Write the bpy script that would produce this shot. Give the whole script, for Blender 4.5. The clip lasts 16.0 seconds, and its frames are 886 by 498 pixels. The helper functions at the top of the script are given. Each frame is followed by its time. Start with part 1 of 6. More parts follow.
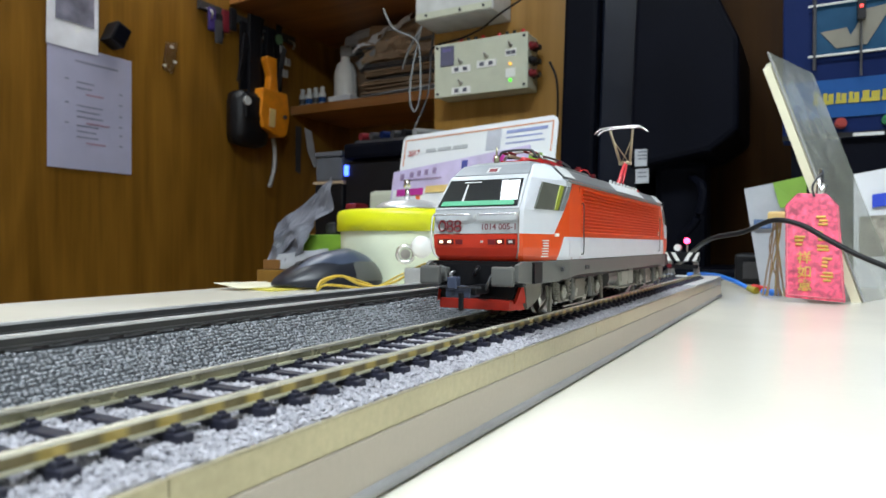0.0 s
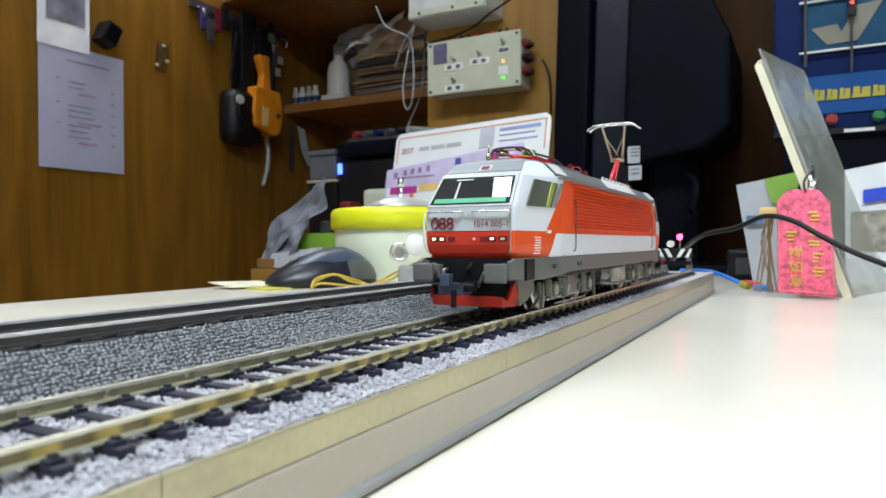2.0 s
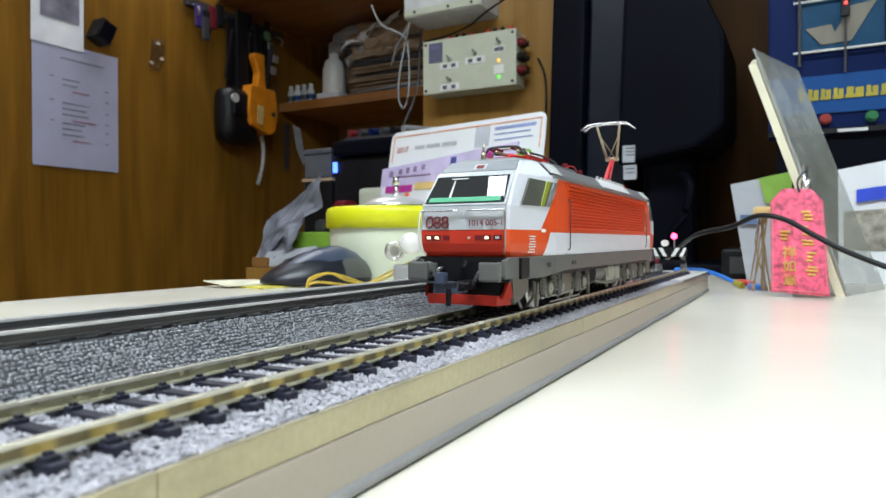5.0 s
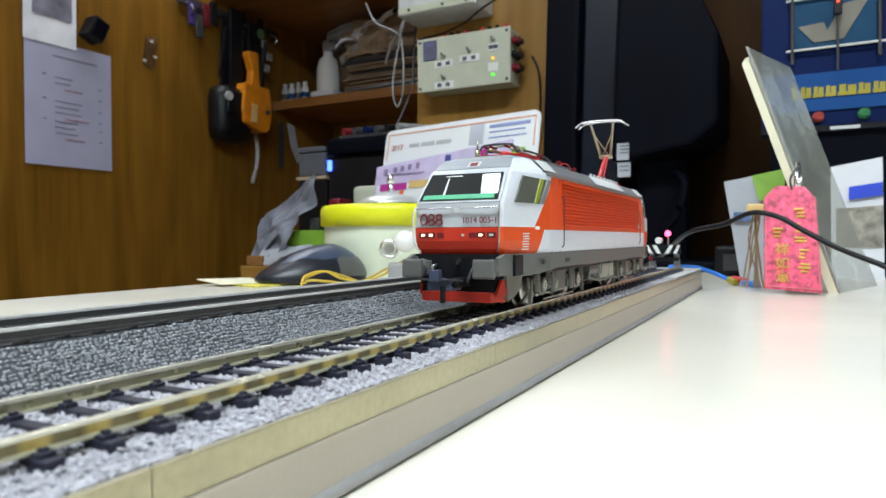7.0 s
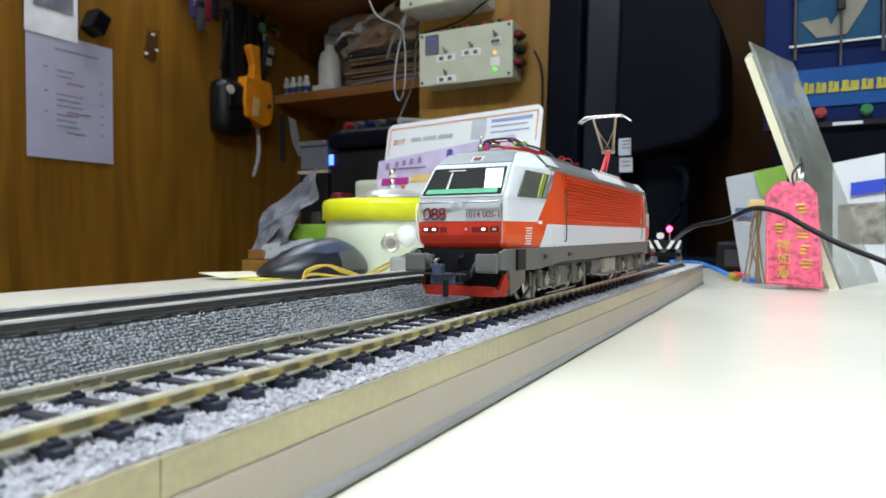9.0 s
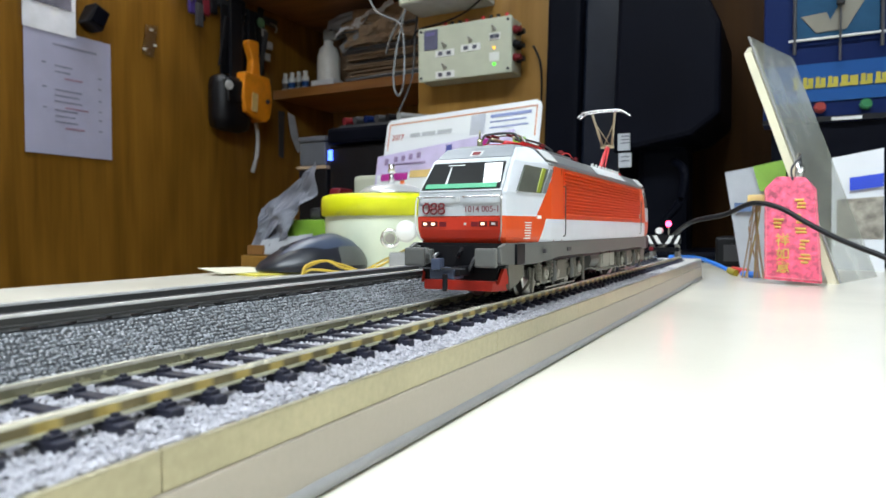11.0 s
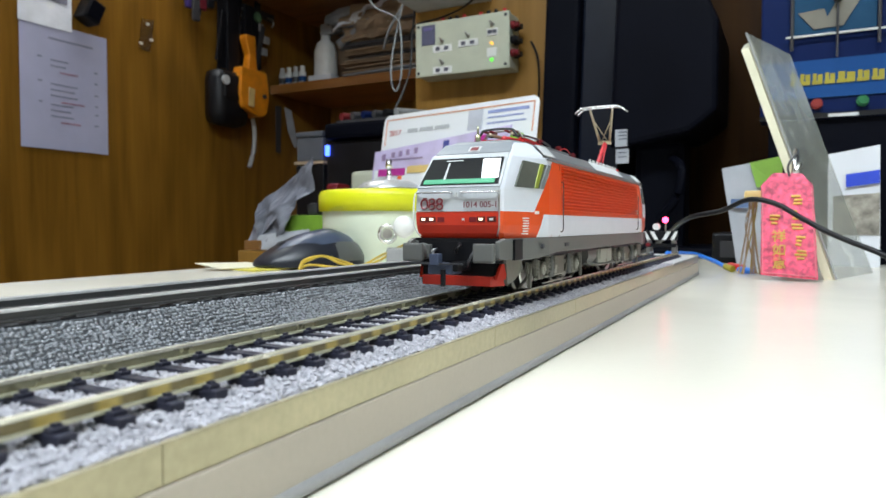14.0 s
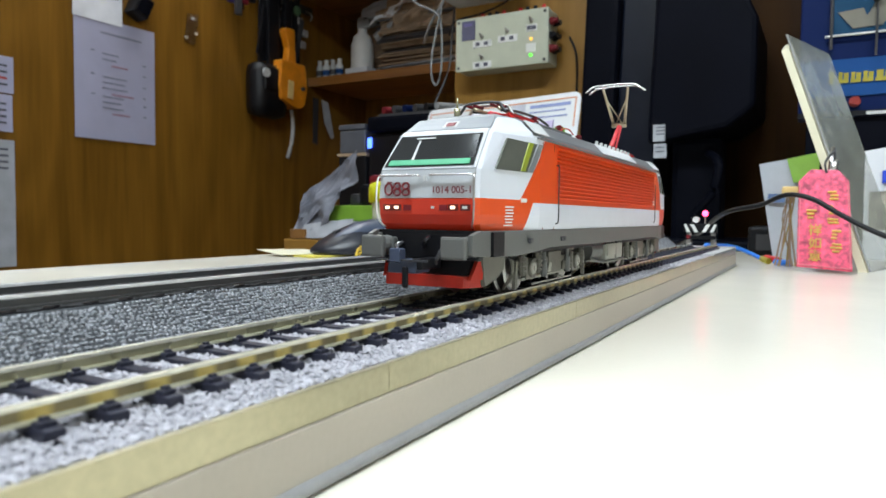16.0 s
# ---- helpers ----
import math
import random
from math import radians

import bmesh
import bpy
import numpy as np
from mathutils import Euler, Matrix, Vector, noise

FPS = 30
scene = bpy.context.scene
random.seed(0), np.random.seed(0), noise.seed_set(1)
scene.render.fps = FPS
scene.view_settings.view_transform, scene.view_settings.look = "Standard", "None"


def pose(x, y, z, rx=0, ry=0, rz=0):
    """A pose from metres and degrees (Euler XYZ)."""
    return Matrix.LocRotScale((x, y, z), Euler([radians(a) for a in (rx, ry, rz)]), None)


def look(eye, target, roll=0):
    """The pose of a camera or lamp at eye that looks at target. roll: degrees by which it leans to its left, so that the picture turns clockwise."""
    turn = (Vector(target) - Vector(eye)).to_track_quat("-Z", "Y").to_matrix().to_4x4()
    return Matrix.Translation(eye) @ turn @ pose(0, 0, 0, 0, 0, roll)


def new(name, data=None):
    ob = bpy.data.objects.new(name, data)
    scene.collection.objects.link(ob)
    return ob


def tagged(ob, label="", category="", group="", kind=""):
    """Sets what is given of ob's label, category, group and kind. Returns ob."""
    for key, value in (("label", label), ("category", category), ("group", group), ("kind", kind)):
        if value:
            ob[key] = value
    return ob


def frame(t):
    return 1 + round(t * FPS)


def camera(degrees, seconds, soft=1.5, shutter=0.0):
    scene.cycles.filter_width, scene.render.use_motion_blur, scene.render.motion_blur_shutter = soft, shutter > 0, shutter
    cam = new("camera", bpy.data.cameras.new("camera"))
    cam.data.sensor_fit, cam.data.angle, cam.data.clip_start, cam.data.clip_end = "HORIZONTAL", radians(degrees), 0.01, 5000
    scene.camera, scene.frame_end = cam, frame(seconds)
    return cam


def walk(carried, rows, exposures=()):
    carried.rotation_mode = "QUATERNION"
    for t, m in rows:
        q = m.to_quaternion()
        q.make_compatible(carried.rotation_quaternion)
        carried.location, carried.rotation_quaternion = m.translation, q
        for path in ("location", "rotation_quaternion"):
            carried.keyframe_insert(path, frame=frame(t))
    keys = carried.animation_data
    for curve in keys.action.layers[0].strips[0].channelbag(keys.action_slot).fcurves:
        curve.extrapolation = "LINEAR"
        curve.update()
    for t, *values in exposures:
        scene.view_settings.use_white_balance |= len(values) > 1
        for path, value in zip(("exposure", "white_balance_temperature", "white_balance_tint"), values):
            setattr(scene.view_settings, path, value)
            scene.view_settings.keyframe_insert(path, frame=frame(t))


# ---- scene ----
cam = camera(67.0, 16.0, soft=1.5)
PATH = [
    (0, (0.07633, -0.15081, 0.02008), (-0.8840, 1.6035, 0.0052), 0.15),
    (0.5, (0.07671, -0.15103, 0.02011), (-0.8799, 1.6053, 0.0036), 0.09),
    (1, (0.07683, -0.15103, 0.02001), (-0.8744, 1.6082, 0.0008), -0.06),
    (1.5, (0.07692, -0.15106, 0.01997), (-0.8707, 1.6101, 0.0009), -0.09),
    (2, (0.07707, -0.15114, 0.01992), (-0.8687, 1.6110, -0.0009), -0.20),
    (2.5, (0.07727, -0.15127, 0.01993), (-0.8665, 1.6119, -0.0005), -0.24),
    (3, (0.07730, -0.15129, 0.01991), (-0.8656, 1.6124, -0.0007), -0.29),
    (3.5, (0.07730, -0.15127, 0.01982), (-0.8638, 1.6133, -0.0013), -0.32),
    (4, (0.07714, -0.15134, 0.01990), (-0.8625, 1.6140, -0.0013), -0.10),
    (6.5, (0.07786, -0.15177, 0.01976), (-0.8455, 1.6221, -0.0094), -0.33),
    (7, (0.07783, -0.15187, 0.01969), (-0.8422, 1.6237, -0.0102), -0.26),
    (7.5, (0.07771, -0.15191, 0.01965), (-0.8415, 1.6240, -0.0132), -0.18),
    (8, (0.07747, -0.15203, 0.01971), (-0.8424, 1.6235, -0.0169), -0.01),
    (8.5, (0.07756, -0.15225, 0.01973), (-0.8439, 1.6223, -0.0229), -0.00),
    (9, (0.07761, -0.15265, 0.01957), (-0.8447, 1.6214, -0.0264), -0.03),
    (11.5, (0.07781, -0.15300, 0.01930), (-0.8407, 1.6225, -0.0436), -0.11),
    (12, (0.07790, -0.15313, 0.01926), (-0.8382, 1.6235, -0.0463), -0.15),
    (12.5, (0.07793, -0.15315, 0.01918), (-0.8365, 1.6244, -0.0463), -0.18),
    (13, (0.07795, -0.15315, 0.01918), (-0.8338, 1.6257, -0.0487), -0.15),
    (13.5, (0.07786, -0.15317, 0.01919), (-0.8330, 1.6260, -0.0502), -0.09),
    (14, (0.07764, -0.15338, 0.01924), (-0.8341, 1.6252, -0.0528), 0.02),
    (14.5, (0.07767, -0.15349, 0.01903), (-0.8340, 1.6253, -0.0509), -0.18),
    (15, (0.07760, -0.15934, 0.01943), (-0.8408, 1.6158, -0.0529), 0.25),
    (15.5, (0.07689, -0.17243, 0.01887), (-0.8656, 1.5895, -0.0671), 0.36),
    (16, (0.07660, -0.19027, 0.01887), (-0.9038, 1.5502, -0.0800), 0.61),
]
cam.data.dof.use_dof, cam.data.dof.focus_distance, cam.data.dof.aperture_fstop = True, 0.20, 40.0
walk(cam, [(t, look(e, g, r)) for t, e, g, r in PATH], exposures=[(0, 0.71), (8, 0.72), (9, 0.75), (11.5, 0.87), (12.5, 0.80), (13.5, 0.75), (16, 0.74)])

# ---- light ----
world = bpy.data.worlds.new("room_light")
scene.world = world
world.use_nodes = True
world.node_tree.nodes["Background"].inputs[0].default_value = (0.85, 0.93, 1.0, 1)
world.node_tree.nodes["Background"].inputs[1].default_value = 0.02
# both lamps are unseen; the second is added to brighten the left wall
LAMPS = [((0.10, -0.38, 1.05), 1.2, 0.3, 13.0), ((-1.05, 0.85, 1.30), 0.3, 0.9, 2.0)]
for at_, lx, ly, watts in LAMPS:
    la = bpy.data.lights.new("ceiling_tube_light", "AREA")
    la.shape, la.size, la.size_y, la.energy, la.color = "RECTANGLE", lx, ly, watts, (0.775, 0.905, 1.0)
    ob = new("ceiling_tube_light", la)
    ob.matrix_basis = pose(*at_)


# ---- helpers for meshes and materials ----
def pm(name, col, rough=0.5, metal=0.0, var=0.12, scale=40.0, bump=0.08, bscale=900.0, coat=0.0, emit=0.0, spec=0.5):
    m = bpy.data.materials.new(name)
    m.use_nodes = True
    nt = m.node_tree
    b = nt.nodes["Principled BSDF"]
    tc = nt.nodes.new("ShaderNodeTexCoord")
    n1 = nt.nodes.new("ShaderNodeTexNoise")
    n1.inputs["Scale"].default_value, n1.inputs["Detail"].default_value = scale, 5
    n2 = nt.nodes.new("ShaderNodeTexNoise")
    n2.inputs["Scale"].default_value, n2.inputs["Detail"].default_value = bscale, 3
    nt.links.new(tc.outputs["Object"], n1.inputs["Vector"])
    nt.links.new(tc.outputs["Object"], n2.inputs["Vector"])
    ramp = nt.nodes.new("ShaderNodeMapRange")
    ramp.inputs[1].default_value, ramp.inputs[2].default_value = 0.3, 0.7
    ramp.inputs[3].default_value, ramp.inputs[4].default_value = 1 - var, 1 + var
    nt.links.new(n1.outputs[0], ramp.inputs[0])
    fine = nt.nodes.new("ShaderNodeMapRange")
    fine.inputs[3].default_value, fine.inputs[4].default_value = 1 - var * 0.6, 1 + var * 0.6
    nt.links.new(n2.outputs[0], fine.inputs[0])
    mul = nt.nodes.new("ShaderNodeMath")
    mul.operation = "MULTIPLY"
    nt.links.new(ramp.outputs[0], mul.inputs[0])
    nt.links.new(fine.outputs[0], mul.inputs[1])
    sc = nt.nodes.new("ShaderNodeVectorMath")
    sc.operation = "SCALE"
    sc.inputs[0].default_value = col
    nt.links.new(mul.outputs[0], sc.inputs["Scale"])
    nt.links.new(sc.outputs[0], b.inputs["Base Color"])
    rr = nt.nodes.new("ShaderNodeMapRange")
    rr.inputs[3].default_value, rr.inputs[4].default_value = max(0.02, rough - 0.08), min(1, rough + 0.08)
    nt.links.new(n1.outputs[0], rr.inputs[0])
    nt.links.new(rr.outputs[0], b.inputs["Roughness"])
    b.inputs["Metallic"].default_value = metal
    b.inputs["Coat Weight"].default_value = coat
    b.inputs["Specular IOR Level"].default_value = spec
    if emit:
        b.inputs["Emission Color"].default_value = (*col, 1)
        b.inputs["Emission Strength"].default_value = emit
    if bump:
        bp = nt.nodes.new("ShaderNodeBump")
        bp.inputs["Strength"].default_value, bp.inputs["Distance"].default_value = bump, 0.0006
        nt.links.new(n2.outputs[0], bp.inputs["Height"])
        nt.links.new(bp.outputs[0], b.inputs["Normal"])
    return m


def wood(name, dark, light, along=2, rough=0.32, coat=0.25):
    """Lacquered plywood with long grain along one axis."""
    m = bpy.data.materials.new(name)
    m.use_nodes = True
    nt = m.node_tree
    b = nt.nodes["Principled BSDF"]
    tc = nt.nodes.new("ShaderNodeTexCoord")
    mp = nt.nodes.new("ShaderNodeMapping")
    s = [9.0, 9.0, 9.0]
    s[along] = 0.55
    mp.inputs["Scale"].default_value = s
    nt.links.new(tc.outputs["Object"], mp.inputs[0])
    n1 = nt.nodes.new("ShaderNodeTexNoise")
    n1.inputs["Scale"].default_value, n1.inputs["Detail"].default_value, n1.inputs["Distortion"].default_value = 1.4, 6, 0.8
    nt.links.new(mp.outputs[0], n1.inputs["Vector"])
    n2 = nt.nodes.new("ShaderNodeTexNoise")
    n2.inputs["Scale"].default_value, n2.inputs["Detail"].default_value = 14, 4
    nt.links.new(mp.outputs[0], n2.inputs["Vector"])
    add = nt.nodes.new("ShaderNodeMath")
    add.operation, add.inputs[1].default_value = "MULTIPLY_ADD", 0.35
    nt.links.new(n2.outputs[0], add.inputs[0])
    # arched figure of the veneer: contour bands of a slow stretched noise
    n3 = nt.nodes.new("ShaderNodeTexNoise")
    n3.inputs["Scale"].default_value, n3.inputs["Detail"].default_value, n3.inputs["Distortion"].default_value = 0.75, 1.5, 0.3
    mp3 = nt.nodes.new("ShaderNodeMapping")
    s3 = [6.0, 6.0, 6.0]
    s3[along] = 1.3
    mp3.inputs["Scale"].default_value = s3
    nt.links.new(tc.outputs["Object"], mp3.inputs[0])
    nt.links.new(mp3.outputs[0], n3.inputs["Vector"])
    band = nt.nodes.new("ShaderNodeMath")
    band.operation, band.inputs[1].default_value = "MULTIPLY", 60.0
    nt.links.new(n3.outputs[0], band.inputs[0])
    wave = nt.nodes.new("ShaderNodeMath")
    wave.operation = "SINE"
    nt.links.new(band.outputs[0], wave.inputs[0])
    fig = nt.nodes.new("ShaderNodeMath")
    fig.operation, fig.inputs[1].default_value = "MULTIPLY_ADD", 0.075
    nt.links.new(wave.outputs[0], fig.inputs[0])
    nt.links.new(n1.outputs[0], fig.inputs[2])
    nt.links.new(fig.outputs[0], add.inputs[2])
    cr = nt.nodes.new("ShaderNodeValToRGB")
    cr.color_ramp.elements[0].position, cr.color_ramp.elements[1].position = 0.42, 0.95
    cr.color_ramp.elements[0].color, cr.color_ramp.elements[1].color = (*dark, 1), (*light, 1)
    nt.links.new(add.outputs[0], cr.inputs[0])
    nt.links.new(cr.outputs[0], b.inputs["Base Color"])
    b.inputs["Roughness"].default_value = rough
    b.inputs["Coat Weight"].default_value = coat
    b.inputs["Coat Roughness"].default_value = 0.25
    bp = nt.nodes.new("ShaderNodeBump")
    bp.inputs["Strength"].default_value, bp.inputs["Distance"].default_value = 0.12, 0.001
    nt.links.new(add.outputs[0], bp.inputs["Height"])
    nt.links.new(bp.outputs[0], b.inputs["Normal"])
    return m


def glow(name, col, strength):
    m = bpy.data.materials.new(name)
    m.use_nodes = True
    b = m.node_tree.nodes["Principled BSDF"]
    b.inputs["Base Color"].default_value = (*col, 1)
    b.inputs["Emission Color"].default_value = (*col, 1)
    b.inputs["Emission Strength"].default_value = strength
    return m


def glass(name, col, rough=0.03, trans=1.0):
    m = bpy.data.materials.new(name)
    m.use_nodes = True
    b = m.node_tree.nodes["Principled BSDF"]
    b.inputs["Base Color"].default_value = (*col, 1)
    b.inputs["Roughness"].default_value = rough
    b.inputs["Transmission Weight"].default_value = trans
    b.inputs["IOR"].default_value = 1.45
    return m


def bx(bm, x0, x1, y0, y1, z0, z1, bev=0.0):
    g = bmesh.ops.create_cube(bm, size=1)["verts"]
    for v in g:
        v.co = ((x0 + x1) / 2 + v.co.x * (x1 - x0), (y0 + y1) / 2 + v.co.y * (y1 - y0), (z0 + z1) / 2 + v.co.z * (z1 - z0))
    if bev:
        ed = list({e for v in g for e in v.link_edges})
        bmesh.ops.bevel(bm, geom=ed, offset=bev, segments=2, affect="EDGES", profile=0.6)
    return bm


def cyl(bm, p0, p1, r0, r1=None, seg=14, caps=True):
    p0, p1 = Vector(p0), Vector(p1)
    r1 = r0 if r1 is None else r1
    d = p1 - p0
    m = Matrix.Translation((p0 + p1) / 2) @ d.to_track_quat("Z", "Y").to_matrix().to_4x4()
    bmesh.ops.create_cone(bm, cap_ends=caps, segments=seg, radius1=r0, radius2=r1, depth=d.length, matrix=m)
    return bm


def tube(bm, pts, r, seg=8):
    """A round bar along a smooth line through the points."""
    pts = [Vector(p) for p in pts]
    fine = []
    for i in range(len(pts) - 1):
        a, b, c, d = pts[max(i - 1, 0)], pts[i], pts[i + 1], pts[min(i + 2, len(pts) - 1)]
        for k in range(6):
            t = k / 6
            fine.append(0.5 * ((2 * b) + (c - a) * t + (2 * a - 5 * b + 4 * c - d) * t * t + (3 * b - a - 3 * c + d) * t ** 3))
    fine.append(pts[-1])
    rings = []
    for i, p in enumerate(fine):
        d = (fine[min(i + 1, len(fine) - 1)] - fine[max(i - 1, 0)]).normalized()
        up = Vector((0, 0, 1)) if abs(d.z) < 0.95 else Vector((1, 0, 0))
        s = d.cross(up).normalized()
        u = s.cross(d)
        rings.append([bm.verts.new(p + r * (math.cos(2 * math.pi * k / seg) * s + math.sin(2 * math.pi * k / seg) * u)) for k in range(seg)])
    for a, b in zip(rings, rings[1:]):
        for k in range(seg):
            bm.faces.new((a[k], a[(k + 1) % seg], b[(k + 1) % seg], b[k]))
    bm.faces.new(rings[0][::-1])
    bm.faces.new(rings[-1])
    return bm


def lathe(bm, prof, seg=40, c=(0, 0, 0)):
    rings = []
    for r, z in prof:
        rings.append([bm.verts.new((c[0] + max(r, 1e-5) * math.cos(2 * math.pi * k / seg), c[1] + max(r, 1e-5) * math.sin(2 * math.pi * k / seg), c[2] + z)) for k in range(seg)])
    for a, b in zip(rings, rings[1:]):
        for k in range(seg):
            bm.faces.new((a[k], a[(k + 1) % seg], b[(k + 1) % seg], b[k]))
    return bm


def prism(bm, poly, off):
    """A plate: the polygon and its copy moved by off."""
    off = Vector(off)
    a = [bm.verts.new(p) for p in poly]
    b = [bm.verts.new(Vector(p) + off) for p in poly]
    n = len(a)
    bm.faces.new(a[::-1])
    bm.faces.new(b)
    for i in range(n):
        bm.faces.new((a[i], a[(i + 1) % n], b[(i + 1) % n], b[i]))
    return bm


def part(name, bm, material, parent=None, label="", smooth=False, bevel=0.0):
    bmesh.ops.recalc_face_normals(bm, faces=bm.faces)
    me = bpy.data.meshes.new(name)
    bm.to_mesh(me)
    bm.free()
    me.materials.append(material)
    if smooth:
        for p in me.polygons:
            p.use_smooth = True
    ob = new(name, me)
    if parent:
        ob.parent = parent
    if label:
        ob["label"] = label
    if bevel:
        md = ob.modifiers.new("bevel", "BEVEL")
        md.width, md.segments, md.limit_method = bevel, 2, "ANGLE"
    return ob


def B():
    return bmesh.new()


def box_part(name, x0, x1, y0, y1, z0, z1, material, parent=None, label="", bev=0.0):
    return part(name, bx(B(), x0, x1, y0, y1, z0, z1, bev), material, parent, label)


def thing(name, label, category, group="", at=None):
    ob = new(name)
    ob.empty_display_size = 0.01
    tagged(ob, label, category, group)
    if at:
        ob.matrix_basis = at
    return ob


def letters(name, text, size, m, material, parent, depth=0.00005, align="LEFT"):
    cu = bpy.data.curves.new(name, "FONT")
    cu.body, cu.size, cu.extrude, cu.align_x, cu.offset = text, size, depth, align, size * 0.012
    ob = bpy.data.objects.new(name, cu)
    scene.collection.objects.link(ob)
    bpy.context.view_layer.update()
    me = bpy.data.meshes.new_from_object(ob.evaluated_get(bpy.context.evaluated_depsgraph_get()))
    bpy.data.objects.remove(ob)
    me.materials.clear()
    me.materials.append(material)
    o = new(name, me)
    o.parent = parent
    o.matrix_basis = m
    return o


# ---- materials ----
WOOD_WALL = wood("lacquered_wood", (0.130, 0.057, 0.005), (0.300, 0.142, 0.019), coat=0.4)
WOOD_DARK = wood("dark_brown_wood", (0.021, 0.0075, 0.0006), (0.050, 0.019, 0.0013), rough=0.6, coat=0.0)
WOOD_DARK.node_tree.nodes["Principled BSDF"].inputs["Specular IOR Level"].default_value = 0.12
WOOD_LIGHT = wood("light_wood", (0.25, 0.125, 0.022), (0.40, 0.215, 0.05))
WOOD_SHELF = wood("shelf_wood", (0.22, 0.085, 0.018), (0.42, 0.18, 0.045), along=0)
DESK = pm("cream_laminate", (0.80, 0.765, 0.66), 0.22, var=0.03, scale=6, bump=0.03, bscale=500)
PLASTER = pm("cream_plaster", (0.72, 0.70, 0.64), 0.8, var=0.05, scale=4)
FLOORM = pm("floor_tile", (0.25, 0.22, 0.19), 0.5, var=0.15, scale=5)
BLACK = pm("black_plastic", (0.006, 0.006, 0.008), 0.42, var=0.2, spec=0.3)
MONBLACK = pm("monitor_black", (0.003, 0.0035, 0.007), 0.5, var=0.2, scale=12, spec=0.05)
DKGREY = pm("dark_grey", (0.045, 0.045, 0.05), 0.45)
GREY = pm("grey_plastic", (0.30, 0.30, 0.30), 0.5)
LTGREY = pm("light_grey", (0.55, 0.56, 0.56), 0.45)
PAPER = pm("white_paper", (0.72, 0.74, 0.78), 0.7, var=0.03, scale=15, bump=0.02)
SLATE0 = pm("dull_slate", (0.085, 0.09, 0.105), 0.5)
PAPER2 = pm("grey_paper", (0.42, 0.44, 0.48), 0.75, var=0.10, scale=30)
NOTICE = pm("notice_paper", (0.43, 0.43, 0.58), 0.75, var=0.04, scale=15, bump=0.02)
INKL = pm("faint_ink", (0.27, 0.27, 0.36), 0.7)
REDINKL = pm("faint_red_ink", (0.40, 0.22, 0.30), 0.7)
BELLM = pm("bell_metal", (0.72, 0.73, 0.75), 0.3, metal=0.55, var=0.05)
INK = pm("ink", (0.10, 0.10, 0.13), 0.7)
REDINK = pm("red_ink", (0.45, 0.06, 0.05), 0.7)
CHROME = pm("chrome", (0.80, 0.80, 0.81), 0.24, metal=1.0, var=0.04, bump=0)
STEEL = pm("steel", (0.45, 0.44, 0.42), 0.32, metal=1.0, var=0.15)
BRASS = pm("brass_rail", (0.38, 0.36, 0.235), 0.27, metal=0.6, var=0.18, scale=120)
FOOT = pm("pale_rail_foot", (0.52, 0.51, 0.37), 0.35, metal=0.4, var=0.12, scale=150)
RAILTOP = pm("worn_rail", (0.74, 0.72, 0.60), 0.25, metal=0.5, var=0.1, scale=150)
NICKEL = pm("nickel_rail", (0.88, 0.88, 0.88), 0.2, metal=0.4, var=0.12, scale=150)
# dark grey puts the shade on the raised rails' sides into their colour
RAILSHADE = pm("shaded_rail_side", (0.10, 0.10, 0.10), 0.35, metal=0.5)
SLEEPER = pm("black_sleeper", (0.014, 0.015, 0.029), 0.45, var=0.25, scale=300, bump=0.15, bscale=2500)
GOLDSTRIP = pm("anodised_gold", (0.44, 0.40, 0.26), 0.30, metal=0.5, var=0.28, scale=14, bump=0.12, bscale=700)
TAUPE = pm("grey_brown_vinyl", (0.42, 0.375, 0.31), 0.42, var=0.08, scale=20, bump=0.06)
YELLOW = pm("yellow_lid", (0.74, 0.76, 0.015), 0.35, var=0.05)
JARM = pm("cream_jar", (0.75, 0.81, 0.64), 0.3, var=0.04)
GREEN = pm("green_card", (0.22, 0.42, 0.04), 0.6)
ORANGE = pm("orange_plastic", (0.70, 0.235, 0.008), 0.42, var=0.15)
CREAMBOX = pm("cream_enclosure", (0.52, 0.54, 0.43), 0.4, var=0.05)
PINK = pm("pink_red_paper", (0.76, 0.095, 0.18), 0.6, var=0.55, scale=260, bump=0.3, bscale=500)
GOLD = pm("gold_ink", (0.78, 0.50, 0.12), 0.4, var=0.2)
BLUEP = pm("blue_panel", (0.0055, 0.0135, 0.066), 0.4, var=0.15, scale=10, spec=0.08)
BLUEL = pm("light_blue_panel", (0.013, 0.065, 0.22), 0.35, var=0.1, scale=10, spec=0.15)
BLUEM = pm("teal_blue", (0.011, 0.054, 0.115), 0.4, spec=0.15)
SAND = pm("sand_print", (0.15, 0.14, 0.11), 0.5)
YELLOWP = pm("yellow_print", (0.34, 0.29, 0.025), 0.45)
REDP = pm("red_plastic", (0.62, 0.02, 0.02), 0.35)
WHITEP = pm("white_plastic", (0.78, 0.78, 0.76), 0.35, var=0.04)
CREAMP = pm("cream_card", (0.74, 0.70, 0.52), 0.55, var=0.06)
WIREY = pm("yellow_wire", (0.60, 0.42, 0.05), 0.4)
WIREB = pm("blue_wire", (0.03, 0.20, 0.75), 0.35)
WIREW = pm("white_cable", (0.24, 0.25, 0.26), 0.45)
LILAC = pm("lilac_print", (0.55, 0.48, 0.72), 0.55)
MAGENTA = pm("magenta_print", (0.45, 0.03, 0.28), 0.5)
AMBER = pm("amber_print", (0.70, 0.50, 0.20), 0.5)
